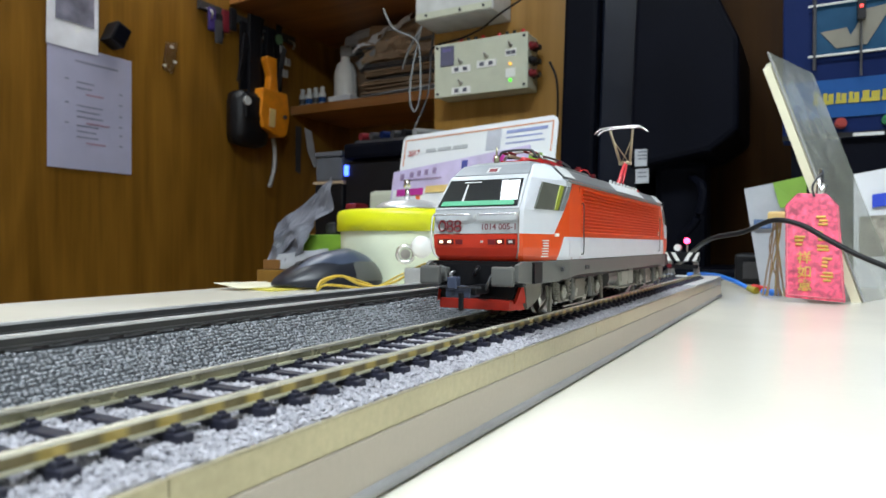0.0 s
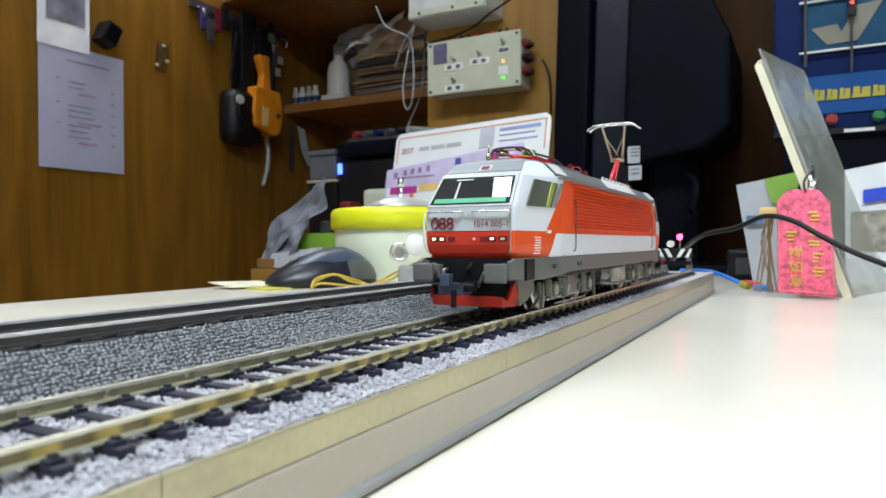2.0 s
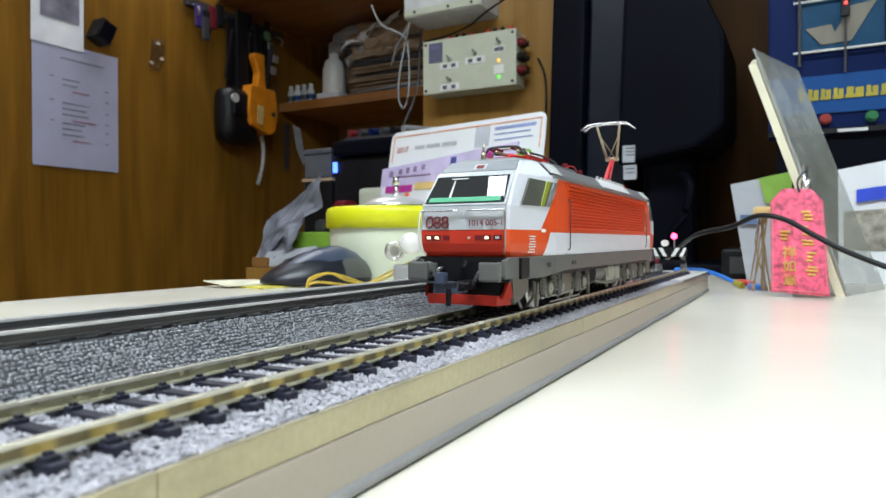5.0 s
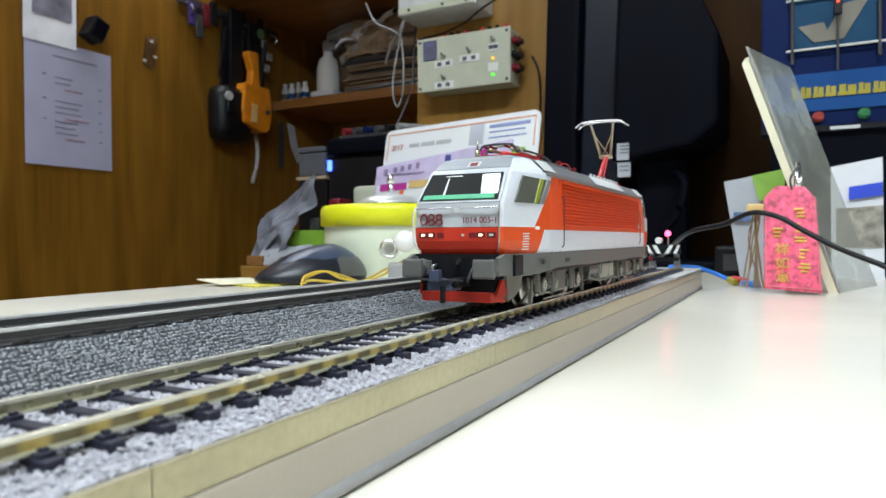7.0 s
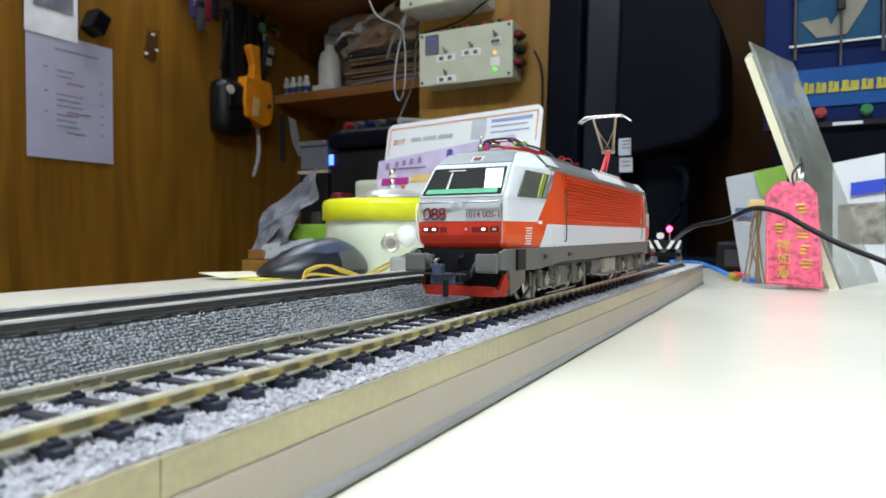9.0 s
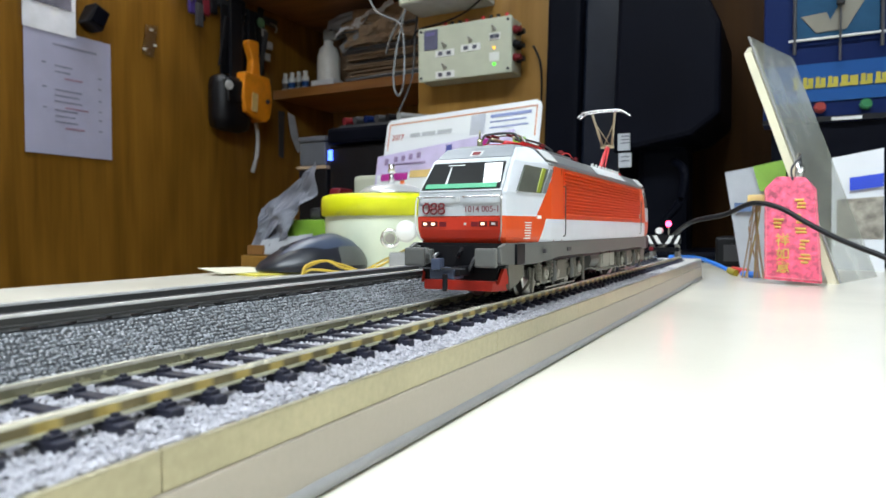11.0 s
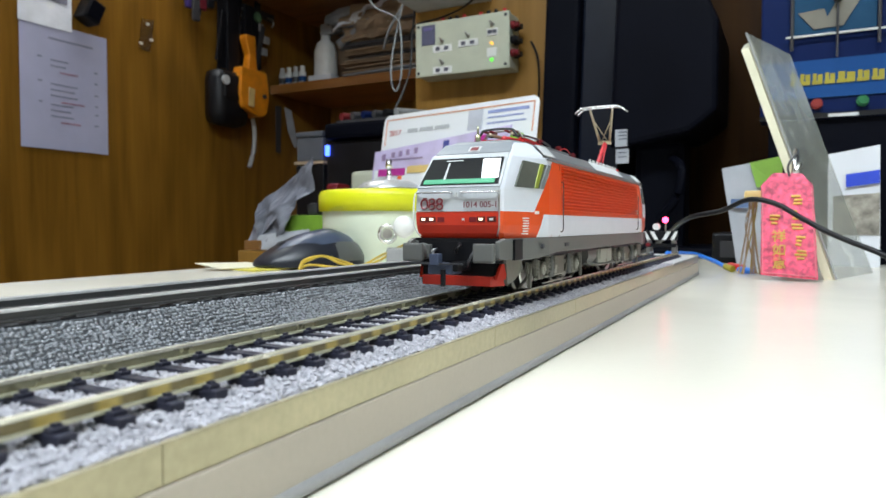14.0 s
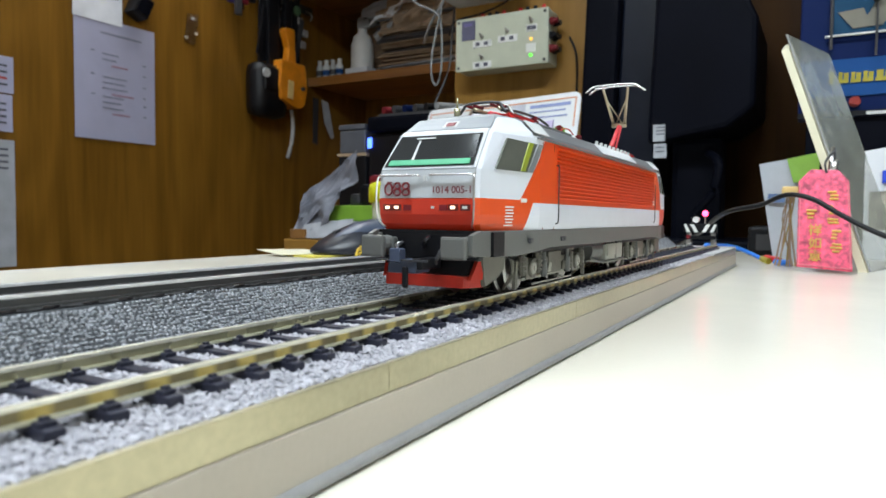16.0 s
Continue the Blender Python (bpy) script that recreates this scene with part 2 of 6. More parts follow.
ORANGEP = pm("orange_print", (0.80, 0.18, 0.06), 0.5)
BALLAST = pm("white_grey_stone", (0.385, 0.378, 0.41), 0.85, var=0.35, scale=900, bump=0.2, bscale=3000)
BALLAST2 = pm("dark_grey_stone", (0.205, 0.213, 0.228), 0.24, var=0.35, scale=500, bump=0.25, bscale=3000)
LED_W = glow("warm_white_light", (1.0, 0.76, 0.52), 1.7)
LED_R = glow("red_light", (1.0, 0.03, 0.10), 9.0)
LED_S = glow("dim_red_light", (1.0, 0.06, 0.05), 1.2)
LED_B = glow("blue_light", (0.05, 0.12, 1.0), 3.5)
LED_G = glow("green_light", (0.15, 1.0, 0.08), 0.7)
LED_A = glow("amber_light", (1.0, 0.55, 0.10), 0.7)
TUBE = glow("lamp_diffuser", (0.97, 0.99, 1.0), 4.0)
DGLASS = pm("dark_window", (0.024, 0.026, 0.028), 0.07, var=0.1, bump=0, spec=0.7)
SGLASS = pm("side_window", (0.10, 0.105, 0.09), 0.10, var=0.1, bump=0)
L_WHITE = pm("model_white", (0.72, 0.73, 0.74), 0.34, var=0.03, scale=60, bump=0.02)
L_SILVER = pm("model_silver_grey", (0.46, 0.48, 0.50), 0.33, var=0.04, scale=60, bump=0.02)
L_RED = pm("model_red", (0.60, 0.035, 0.012), 0.32, var=0.05, bump=0.02)
PLOUGH = pm("plough_dark_red", (0.42, 0.022, 0.010), 0.35, var=0.12, scale=300)
L_ORANGE = pm("model_orange_red", (0.74, 0.075, 0.010), 0.34, var=0.05, bump=0.02)
L_ROOF = pm("model_roof_grey", (0.165, 0.17, 0.175), 0.45, var=0.08, bump=0.05)
L_FRAME = pm("model_umber_grey", (0.118, 0.120, 0.114), 0.42, var=0.08, bump=0.06)
L_BOGIE = pm("model_bogie_grey", (0.125, 0.120, 0.098), 0.45, var=0.15, bump=0.15)
L_LTBOX = pm("model_box_grey", (0.36, 0.355, 0.31), 0.5, var=0.08)
L_MAROON = pm("maroon_print", (0.17, 0.006, 0.012), 0.45)
L_BLUEGREY = pm("coupler_blue_black", (0.055, 0.07, 0.115), 0.4)

# ---- room ----
ZT = -0.0185
def structure(name, label, *args, **kw):
    ob = box_part(name, *args, **kw)
    return tagged(ob, label, name.split("_")[0], kind="structure")

structure("floor", "dark tiled office floor under the desk", -1.5, 1.6, -1.8, 1.9, -0.80, -0.768, FLOORM)
structure("wall_left", "lacquered brown plywood panelled wall", -1.33, -1.30, -1.8, 1.72, -0.768, 1.70, WOOD_WALL)
structure("wall_back", "light lacquered wood wall behind the desk", -0.486, 1.42, 0.845, 0.865, -0.768, 1.70, WOOD_LIGHT)
structure("wall_niche_side", "wooden side of the shelf niche", -0.486, -0.466, 0.866, 1.70, -0.768, 1.70, WOOD_WALL)
structure("wall_niche_back", "dark wood back of the shelf niche", -1.30, -0.487, 1.70, 1.72, -0.768, 1.70, WOOD_WALL)
structure("wall_right", "cream plaster wall", 1.42, 1.45, -1.8, 0.845, -0.768, 1.70, PLASTER)
structure("wall_behind", "cream plaster wall", -1.30, 1.42, -1.83, -1.80, -0.768, 1.70, PLASTER)
structure("ceiling", "white plaster ceiling", -1.33, 1.45, -1.83, 1.72, 1.70, 1.73, PLASTER)
# fittings around the unseen lamps
for at_, lx, ly, watts in LAMPS:
    f = thing("ceiling_light", "unseen white fluorescent pendant light with a flat diffuser", "lamp", "ceiling lights")
    x, y, z = at_
    box_part("housing", x - lx / 2 - .02, x + lx / 2 + .02, y - ly / 2 - .02, y + ly / 2 + .02, z + .03, z + .07, WHITEP, f)
    box_part("diffuser", x - lx / 2, x + lx / 2, y - ly / 2, y + ly / 2, z + .021, z + .028, TUBE, f)
    for dx in (-.4, .4):
        part("hanger", cyl(B(), (x + dx, y, z + .07), (x + dx, y, 1.70), .004), WHITEP, f)

# panel over the back wall beside the blue board, in a much darker brown
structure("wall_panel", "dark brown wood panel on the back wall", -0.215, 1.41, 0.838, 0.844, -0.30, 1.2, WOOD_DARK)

desk = thing("desk", "cream laminate desk with a smooth glossy top", "desk")
box_part("desktop", -0.374, 1.30, -1.0, 0.80, ZT - 0.03, ZT, DESK, desk, bev=0.002)
for x0 in (-0.33, 1.22):
    for y0 in (-0.97, 0.72):
        box_part("leg", x0, x0 + 0.05, y0, y0 + 0.05, -0.768, ZT - 0.03, GREY, desk)
counter = thing("side_counter", "light brown wooden side counter below the shelf", "counter")
box_part("countertop", -0.66, -0.376, 0.605, 0.86, ZT - 0.03, ZT - 0.001, WOOD_LIGHT, counter, bev=0.002)
box_part("cabinet_body", -0.65, -0.39, 0.62, 0.86, -0.768, ZT - 0.031, WOOD_WALL, counter)

shelf = thing("wall_shelf", "brown wooden shelf board full of clutter", "shelf")
box_part("board", -1.30, -0.487, 1.41, 1.699, 0.412, 0.432, WOOD_SHELF, shelf, bev=0.001)
box_part("front_edge", -1.30, -0.487, 1.404, 1.409, 0.408, 0.434, WOOD_SHELF, shelf)
cab = thing("overhead_cabinet", "dark wooden overhead cabinet above the shelf", "cabinet")
box_part("bottom_panel", -1.299, -0.487, 1.16, 1.699, 0.665, 0.685, WOOD_SHELF, cab)
box_part("front_panel", -1.299, -0.487, 1.16, 1.18, 0.686, 1.2, WOOD_WALL, cab)

# ---- track base on the desk ----
XF, YA, YB = 0.0186, -0.62, 0.385
base = thing("track_base", "long display base with gold aluminium edge and grey lower lip", "track base")
box_part("core", -0.075, XF - 0.0012, YA, YB - .001, ZT, -0.0059, DKGREY, base)
ends = [YA, -0.104, -0.012, 0.054, 0.175, YB]
for a, b in zip(ends, ends[1:]):
    box_part("edge_strip", XF - 0.0011, XF, a + 0.00005, b - 0.00005, -0.0089, -0.0042, GOLDSTRIP, base, bev=0.0002)
box_part("lower_lip", XF - 0.0011, XF + 0.0004, YA, YB, -0.0168, -0.00895, TAUPE, base, bev=0.0003)
bm = tube(B(), [(XF, YA, -0.0172), (XF, -0.1, -0.0172), (XF, YB, -0.0172)], 0.0012, 10)
part("bottom_bead", bm, GREY, base, "dull grey bead", smooth=True)
box_part("end_cap", -0.075, XF, YB - 0.0005, YB + 0.001, ZT, -0.0032, LTGREY, base)
box_part("end_plate", -0.02, XF, 0.262, YB, -0.0051, -0.0034, LTGREY, base, "pale bare strip at the end")

# ballast grains of the front track
def grains(name, n, fx, label, material, size, flat=0.75, seed=1, jit=0.12, soft=False, round_=False):
    rng = np.random.default_rng(seed)
    P = fx(rng, n)
    oct_v = np.array([(1, 0, 0), (-1, 0, 0), (0, 1, 0), (0, -1, 0), (0, 0, 1), (0, 0, -1)], float)
    oct_f = np.array([(0, 2, 4), (2, 1, 4), (1, 3, 4), (3, 0, 4), (2, 0, 5), (1, 2, 5), (3, 1, 5), (0, 3, 5)])
    if round_:
        vs, fs, mid = [tuple(v) for v in oct_v], [], {}
        def half_way(a, b_):
            k = (min(a, b_), max(a, b_))
            if k not in mid:
                m_ = np.array(vs[a]) + np.array(vs[b_])
                mid[k] = len(vs)
                vs.append(tuple(m_ / np.linalg.norm(m_)))
            return mid[k]
        for a, b_, c in oct_f.tolist():
            ab, bc_, ca_ = half_way(a, b_), half_way(b_, c), half_way(c, a)
            fs += [(a, ab, ca_), (ab, b_, bc_), (ca_, bc_, c), (ab, bc_, ca_)]
        oct_v, oct_f = np.array(vs), np.array(fs)
    nv = len(oct_v)
    ang = rng.uniform(0, 6.28, n)
    sx = size * rng.uniform(0.7, 1.3, (n, 3)) * (1, 1, flat)
    V = oct_v[None] * sx[:, None] + rng.normal(0, size * jit, (n, nv, 3))
    tilt = rng.uniform(-0.5, 0.5, n)
    y1 = V[..., 1] * np.cos(tilt)[:, None] - V[..., 2] * np.sin(tilt)[:, None]
    z1 = V[..., 1] * np.sin(tilt)[:, None] + V[..., 2] * np.cos(tilt)[:, None]
    x2 = V[..., 0] * np.cos(ang)[:, None] - y1 * np.sin(ang)[:, None]
    y2 = V[..., 0] * np.sin(ang)[:, None] + y1 * np.cos(ang)[:, None]
    V = np.stack([x2, y2, z1], -1) + P[:, None]
    F = (oct_f[None] + nv * np.arange(n)[:, None, None]).reshape(-1, 3)
    me = bpy.data.meshes.new(name)
    me.from_pydata(V.reshape(-1, 3).tolist(), [], F.tolist())
    me.materials.append(material)
    if soft:
        me.polygons.foreach_set("use_smooth", [True] * len(me.polygons))
    ob = new(name, me)
    tagged(ob, label, "gravel", kind="stuff")
    return ob

def bed_front(rng, n):
    y = np.where(rng.random(n) < 0.75, rng.uniform(-0.19, 0.10, n), rng.uniform(-0.30, 0.33, n))
    x = rng.uniform(-0.020, XF - 0.0009, n)
    return np.stack([x, y, -0.0036 - 0.0005 * (np.abs(x) > 0.0078) + rng.uniform(0, 0.0007, n) - 0.0005 * np.clip((x - 0.0135) / 0.004, 0, 1)], -1)

bed = box_part("ballast_bed", -0.0205, XF - 0.0013, YA, 0.36, -0.0056, -0.0040, BALLAST)
tagged(bed, "fine pale grey ballast bed under the front track", "gravel", kind="stuff")
grains("ballast_stones", 60000, bed_front, "fine pale grey loose ballast between black sleepers", BALLAST, 0.00044)

# raised roadbed of the second track
X0, X1, ZTOP = -0.0185, -0.0288, 0.0036
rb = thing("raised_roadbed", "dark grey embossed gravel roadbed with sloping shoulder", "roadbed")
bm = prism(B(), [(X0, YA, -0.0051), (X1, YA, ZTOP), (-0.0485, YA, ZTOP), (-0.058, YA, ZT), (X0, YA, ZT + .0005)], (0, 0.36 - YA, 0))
# near-black core puts the shade between the embossed bumps into its colour
part("core", bm, pm("bed_gap_shade", (0.040, 0.043, 0.048), 0.7, var=0.2, scale=300), rb)

BUMP = 0.00088
BUMP_ROWS, BUMP_COLS = 16, 592

def slope_pts(rng, n):
    """Embossed bumps in close, slightly wandering rows."""
    r, c = np.divmod(np.arange(n), BUMP_COLS)
    y = -0.165 + (c + 0.5 * (r % 2)) * BUMP + rng.normal(0, BUMP * 0.15, n) + 0.0003 * np.sin(r * 1.7 + c * 0.05)
    s = (r + 0.6 + rng.normal(0, 0.15, n) + 0.5 * np.sin(c * 0.11) * np.sin(c * 0.023 + r * 0.4)) / (BUMP_ROWS + 0.6)
    return np.stack([X0 + (X1 - X0) * s, y, -0.0052 + (ZTOP + 0.0051) * s], -1)

grains("shoulder_stones", BUMP_ROWS * BUMP_COLS, slope_pts, "dark grey embossed gravel on the sloping shoulder", BALLAST2, 0.00046, 0.85, 3, 0.03, True, True)


def web_bands(pitch, first):
    """Rail side dark brown between the sleepers and gold beside each of them."""
    m = pm("banded_rail_side", (0.20, 0.165, 0.085), 0.3, metal=0.4, var=0.25, scale=200)
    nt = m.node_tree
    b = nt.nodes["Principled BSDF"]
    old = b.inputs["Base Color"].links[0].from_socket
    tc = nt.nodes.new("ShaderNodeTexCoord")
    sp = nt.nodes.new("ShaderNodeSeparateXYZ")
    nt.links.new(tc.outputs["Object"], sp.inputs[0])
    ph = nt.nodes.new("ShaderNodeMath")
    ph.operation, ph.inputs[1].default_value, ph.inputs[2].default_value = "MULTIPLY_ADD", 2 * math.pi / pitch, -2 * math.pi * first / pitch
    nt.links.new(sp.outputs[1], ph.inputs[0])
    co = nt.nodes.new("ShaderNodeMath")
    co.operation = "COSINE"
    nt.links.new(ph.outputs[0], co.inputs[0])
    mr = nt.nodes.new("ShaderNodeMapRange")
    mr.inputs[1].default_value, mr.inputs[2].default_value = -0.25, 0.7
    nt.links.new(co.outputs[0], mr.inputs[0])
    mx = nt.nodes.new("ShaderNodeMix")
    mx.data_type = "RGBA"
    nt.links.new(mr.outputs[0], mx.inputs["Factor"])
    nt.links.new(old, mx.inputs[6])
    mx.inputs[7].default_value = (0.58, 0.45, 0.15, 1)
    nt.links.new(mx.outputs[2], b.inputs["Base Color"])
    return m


def make_track(name, label, cx, zt, pitch, y0, y1, sl_mat, side_mat, top_mat, gauge=0.0165, half=0.0119, simple=False, web_mat=None):
    tr = thing(name, label, "model track")
    high = 0.00215
    for s in (-1, 1):
        xi = cx + s * gauge / 2
        xo = xi + s * 0.0009
        c = (xi + xo) / 2
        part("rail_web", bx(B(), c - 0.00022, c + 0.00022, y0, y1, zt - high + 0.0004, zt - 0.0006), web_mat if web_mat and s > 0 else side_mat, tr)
        part("rail_foot", bx(B(), c - 0.0009, c + 0.0009, y0, y1, zt - high, zt - high + 0.0004, 0.0001), side_mat if simple else FOOT, tr)
        rail_head = bx(B(), c - 0.00046, c + 0.00046, y0, y1, zt - 0.0006, zt, 0.0001)
        part("rail_head", rail_head, top_mat, tr)
    bm = B()
    hy = 0.0020 if simple else 0.00112
    bx(bm, -half, half, -hy, hy, -0.0022 if not simple else -0.0012, -0.0002 if not simple else 0.0, 0.0003)
    for s in () if simple else (-1, 1):
        for k in (-1, 1):
            xk = s * (gauge / 2 + 0.00045) + k * 0.0015
            bx(bm, xk - 0.0008, xk + 0.0008, -0.0010, 0.0010, -0.0004, 0.0004, 0.00032)
            bx(bm, xk - 0.0004, xk + 0.0004, -0.0005, 0.0005, 0.0003, 0.0008, 0.0002)
    first = None
    n = int((y1 - y0 - 0.002) / pitch)
    for i in range(n):
        yy = y0 + 0.0038 + i * pitch
        if first is None:
            first = part("sleeper", bm, sl_mat, tr)
            ob = first
        else:
            ob = new("sleeper", first.data)
            ob.parent = tr
        ob.location = (cx, yy, zt - high)
    return tr

PITCH, TRACK_Y = 0.00705, -0.3820
make_track("front_track", "brass-railed model track with black sleepers on pale ballast", 0.0, 0.0, PITCH, TRACK_Y, 0.352, SLEEPER, BRASS, RAILTOP, half=0.0122, web_mat=web_bands(PITCH, TRACK_Y + 0.0038))
# black sheet: dark roadbed top, with the shade between the sleepers put in
tp = box_part("top_cover", -0.0485, -0.0286, YA, 0.36, ZTOP - .0007, ZTOP + .00005, BLACK, rb, "dark top of the roadbed with the shade between its sleepers")
make_track("raised_track", "nickel-railed model track on a grey gravel roadbed", -0.0385, 0.0062, 0.0066, -0.40, 0.352, BALLAST2, RAILSHADE, NICKEL, half=0.0095, simple=True)

# white strip added on the desk for the glare band behind the raised track
pl = box_part("desk_strip", -0.098, -0.060, -0.50, 0.42, ZT, ZT + 0.004, WHITEP, bev=0.0005)
tagged(pl, "thin white strip that stands for glare along the raised track", "strip")

# ---- buffer stop with red light ----
bs = thing("buffer_stop", "black and white model buffer stop with a red light", "buffer stop")
yb = 0.338
for x in (-0.0095, 0.0075):
    part("post", prism(B(), [(x - .0013, yb - .001, -.0034), (x + .0013, yb - .001, -.0034), (x + .0013, yb - .001, .0135), (x - .0013, yb - .001, .0135)], (0, .0028, 0)), STEEL, bs)
    part("brace", prism(B(), [(x - .001, yb, .011), (x - .001, yb + .014, -.0034), (x - .001, yb + .017, -.0034), (x - .001, yb, .0135)], (.002, 0, 0)), STEEL, bs)
box_part("beam", -0.0125, 0.0105, yb - 0.0035, yb - 0.001, 0.0085, 0.0150, BLACK, bs, bev=.0003)
for s in (-1, 1):
    for k in range(2):
        x = -0.001 + s * (0.0012 + k * 0.0055)
        part("white_chevron", prism(B(), [(x, yb - .0037, .0088), (x + s * .0026, yb - .0037, .0088), (x + s * .0060 if k == 0 else x + s * .0048, yb - .0037, .0147), (x + s * .0032, yb - .0037, .0147)], (0, .0003, 0)), WHITEP, bs)
for x in (-0.0085,):
    part("buffer", cyl(cyl(B(), (x, yb - .004, .0055), (x, yb - .007, .0055), .0010), (x, yb - .007, .0055), (x, yb - .0078, .0055), .0015), L_MAROON, bs, smooth=False)
box_part("crossbar", -0.0115, 0.0095, yb - .0018, yb, 0.0035, 0.0062, BLACK, bs)
part("white_lamp", cyl(B(), (-0.004, yb - .004, .0180), (-0.004, yb + .001, .0180), .0023, seg=18), WHITEP, bs)
part("lamp_post", cyl(B(), (0.002, yb, .013), (0.002, yb, .0225), .0005), STEEL, bs)
bm = B()
bmesh.ops.create_uvsphere(bm, u_segments=14, v_segments=10, radius=0.0021, matrix=Matrix.Translation((0.002, yb - .001, 0.0228)))
part("red_lamp", bm, LED_R, bs, "glowing red lamp", smooth=True)

# ---- locomotive ----
LEN = 0.201
loco = thing("model_locomotive", "orange, white and grey H0 model electric locomotive on the front track", "model train")

# level: height, front y, half width at the front, half width at the cab's back
LEVELS = [(0.0155, 0.0082, 0.0119, 0.0166), (0.0172, 0.0068, 0.0123, 0.0168), (0.0192, 0.0062, 0.0125, 0.0169), (0.0226, 0.0060, 0.0126, 0.0169), (0.0290, 0.0067, 0.0125, 0.0169),
          (0.0378, 0.0141, 0.0119, 0.0164), (0.0392, 0.0166, 0.0114, 0.0158), (0.0420, 0.0204, 0.0104, 0.0128), (0.0432, 0.0235, 0.0080, 0.0100), (0.0437, 0.0265, 0.0, 0.0)]
YC = 0.032


def skin(y, k):
    z, yf, h0, h1 = LEVELS[k]
    v = min(y, LEN - y)
    u = max(0.0, min(1.0, (v - yf) / (YC - yf)))
    if y > LEN / 2 and k < 9:
        u = 1 - 0.65 * (1 - u)
    return h0 + (h1 - h0) * u


def side_x(y, z):
    """Half width of the body at a place of its side."""
    for a in range(len(LEVELS) - 1):
        if LEVELS[a][0] <= z <= LEVELS[a + 1][0]:
            f = (z - LEVELS[a][0]) / (LEVELS[a + 1][0] - LEVELS[a][0])
            return skin(y, a) * (1 - f) + skin(y, a + 1) * f
    return skin(y, 0)


def front_y(z):
    for a in range(len(LEVELS) - 1):
        if LEVELS[a][0] <= z <= LEVELS[a + 1][0]:
            f = (z - LEVELS[a][0]) / (LEVELS[a + 1][0] - LEVELS[a][0])
            return LEVELS[a][1] * (1 - f) + LEVELS[a + 1][1] * f
    return LEVELS[0][1]


def livery():
    """White, orange and grey paint by the place on the body."""
    m = bpy.data.materials.new("locomotive_livery")
    m.use_nodes = True
    nt = m.node_tree
    b = nt.nodes["Principled BSDF"]
    tc = nt.nodes.new("ShaderNodeTexCoord")
    sp = nt.nodes.new("ShaderNodeSeparateXYZ")
    nt.links.new(tc.outputs["Object"], sp.inputs[0])

    def math_(op, a, c):
        n = nt.nodes.new("ShaderNodeMath")
        n.operation = op
        for i, v in enumerate((a, c)):
            if isinstance(v, (int, float)):
                n.inputs[i].default_value = v
            else:
                nt.links.new(v, n.inputs[i])
        return n.outputs[0]

    def mix(f, a, c):
        n = nt.nodes.new("ShaderNodeMix")
        n.data_type = "RGBA"
        nt.links.new(f, n.inputs["Factor"])
        for key, v in ((6, a), (7, c)):
            if isinstance(v, tuple):
                n.inputs[key].default_value = (*v, 1)
            else:
                nt.links.new(v, n.inputs[key])
        return n.outputs[2]

    y, z = sp.outputs[1], sp.outputs[2]
    v = math_("MINIMUM", y, math_("SUBTRACT", LEN, y))
    orange, white = (0.74, 0.08, 0.010), (0.67, 0.70, 0.77)
    # cab: white above the waist line, orange below it
    cab_c = mix(math_("GREATER_THAN", z, 0.0228), orange, white)
    # slanting edge between the cab's white and the orange of the body
    slant = math_("ADD", 0.0232, math_("MULTIPLY", math_("SUBTRACT", z, 0.0228), 0.85))
    body_or = math_("GREATER_THAN", v, slant)
    band_edge = math_("ADD", 0.0252, math_("MULTIPLY", math_("SUBTRACT", z, 0.0155), 0.55))
    in_band = math_("MULTIPLY", math_("LESS_THAN", z, 0.0222), math_("GREATER_THAN", v, band_edge))
    col = mix(body_or, cab_c, orange)
    col = mix(in_band, col, white)
    roof = math_("MULTIPLY", math_("GREATER_THAN", z, 0.0384), math_("GREATER_THAN", v, 0.030))
    col = mix(roof, col, (0.165, 0.17, 0.175))
    cabroof = math_("MULTIPLY", math_("GREATER_THAN", z, 0.0384), math_("LESS_THAN", v, 0.0300))
    col = mix(cabroof, col, white)
    ax = math_("ABSOLUTE", sp.outputs[0], 0)
    visor = math_("MULTIPLY", cabroof, math_("LESS_THAN", ax, 0.0104))
    col = mix(visor, col, (0.27, 0.29, 0.31))
    nz = nt.nodes.new("ShaderNodeTexNoise")
    nz.inputs["Scale"].default_value = 120
    nt.links.new(tc.outputs["Object"], nz.inputs["Vector"])
    mr = nt.nodes.new("ShaderNodeMapRange")
    mr.inputs[3].default_value, mr.inputs[4].default_value = 0.93, 1.05
    nt.links.new(nz.outputs[0], mr.inputs[0])
    sc = nt.nodes.new("ShaderNodeVectorMath")
    sc.operation = "SCALE"
    nt.links.new(col, sc.inputs[0])
    nt.links.new(mr.outputs[0], sc.inputs["Scale"])
    nt.links.new(sc.outputs[0], b.inputs["Base Color"])
    b.inputs["Roughness"].default_value = 0.34
    return m


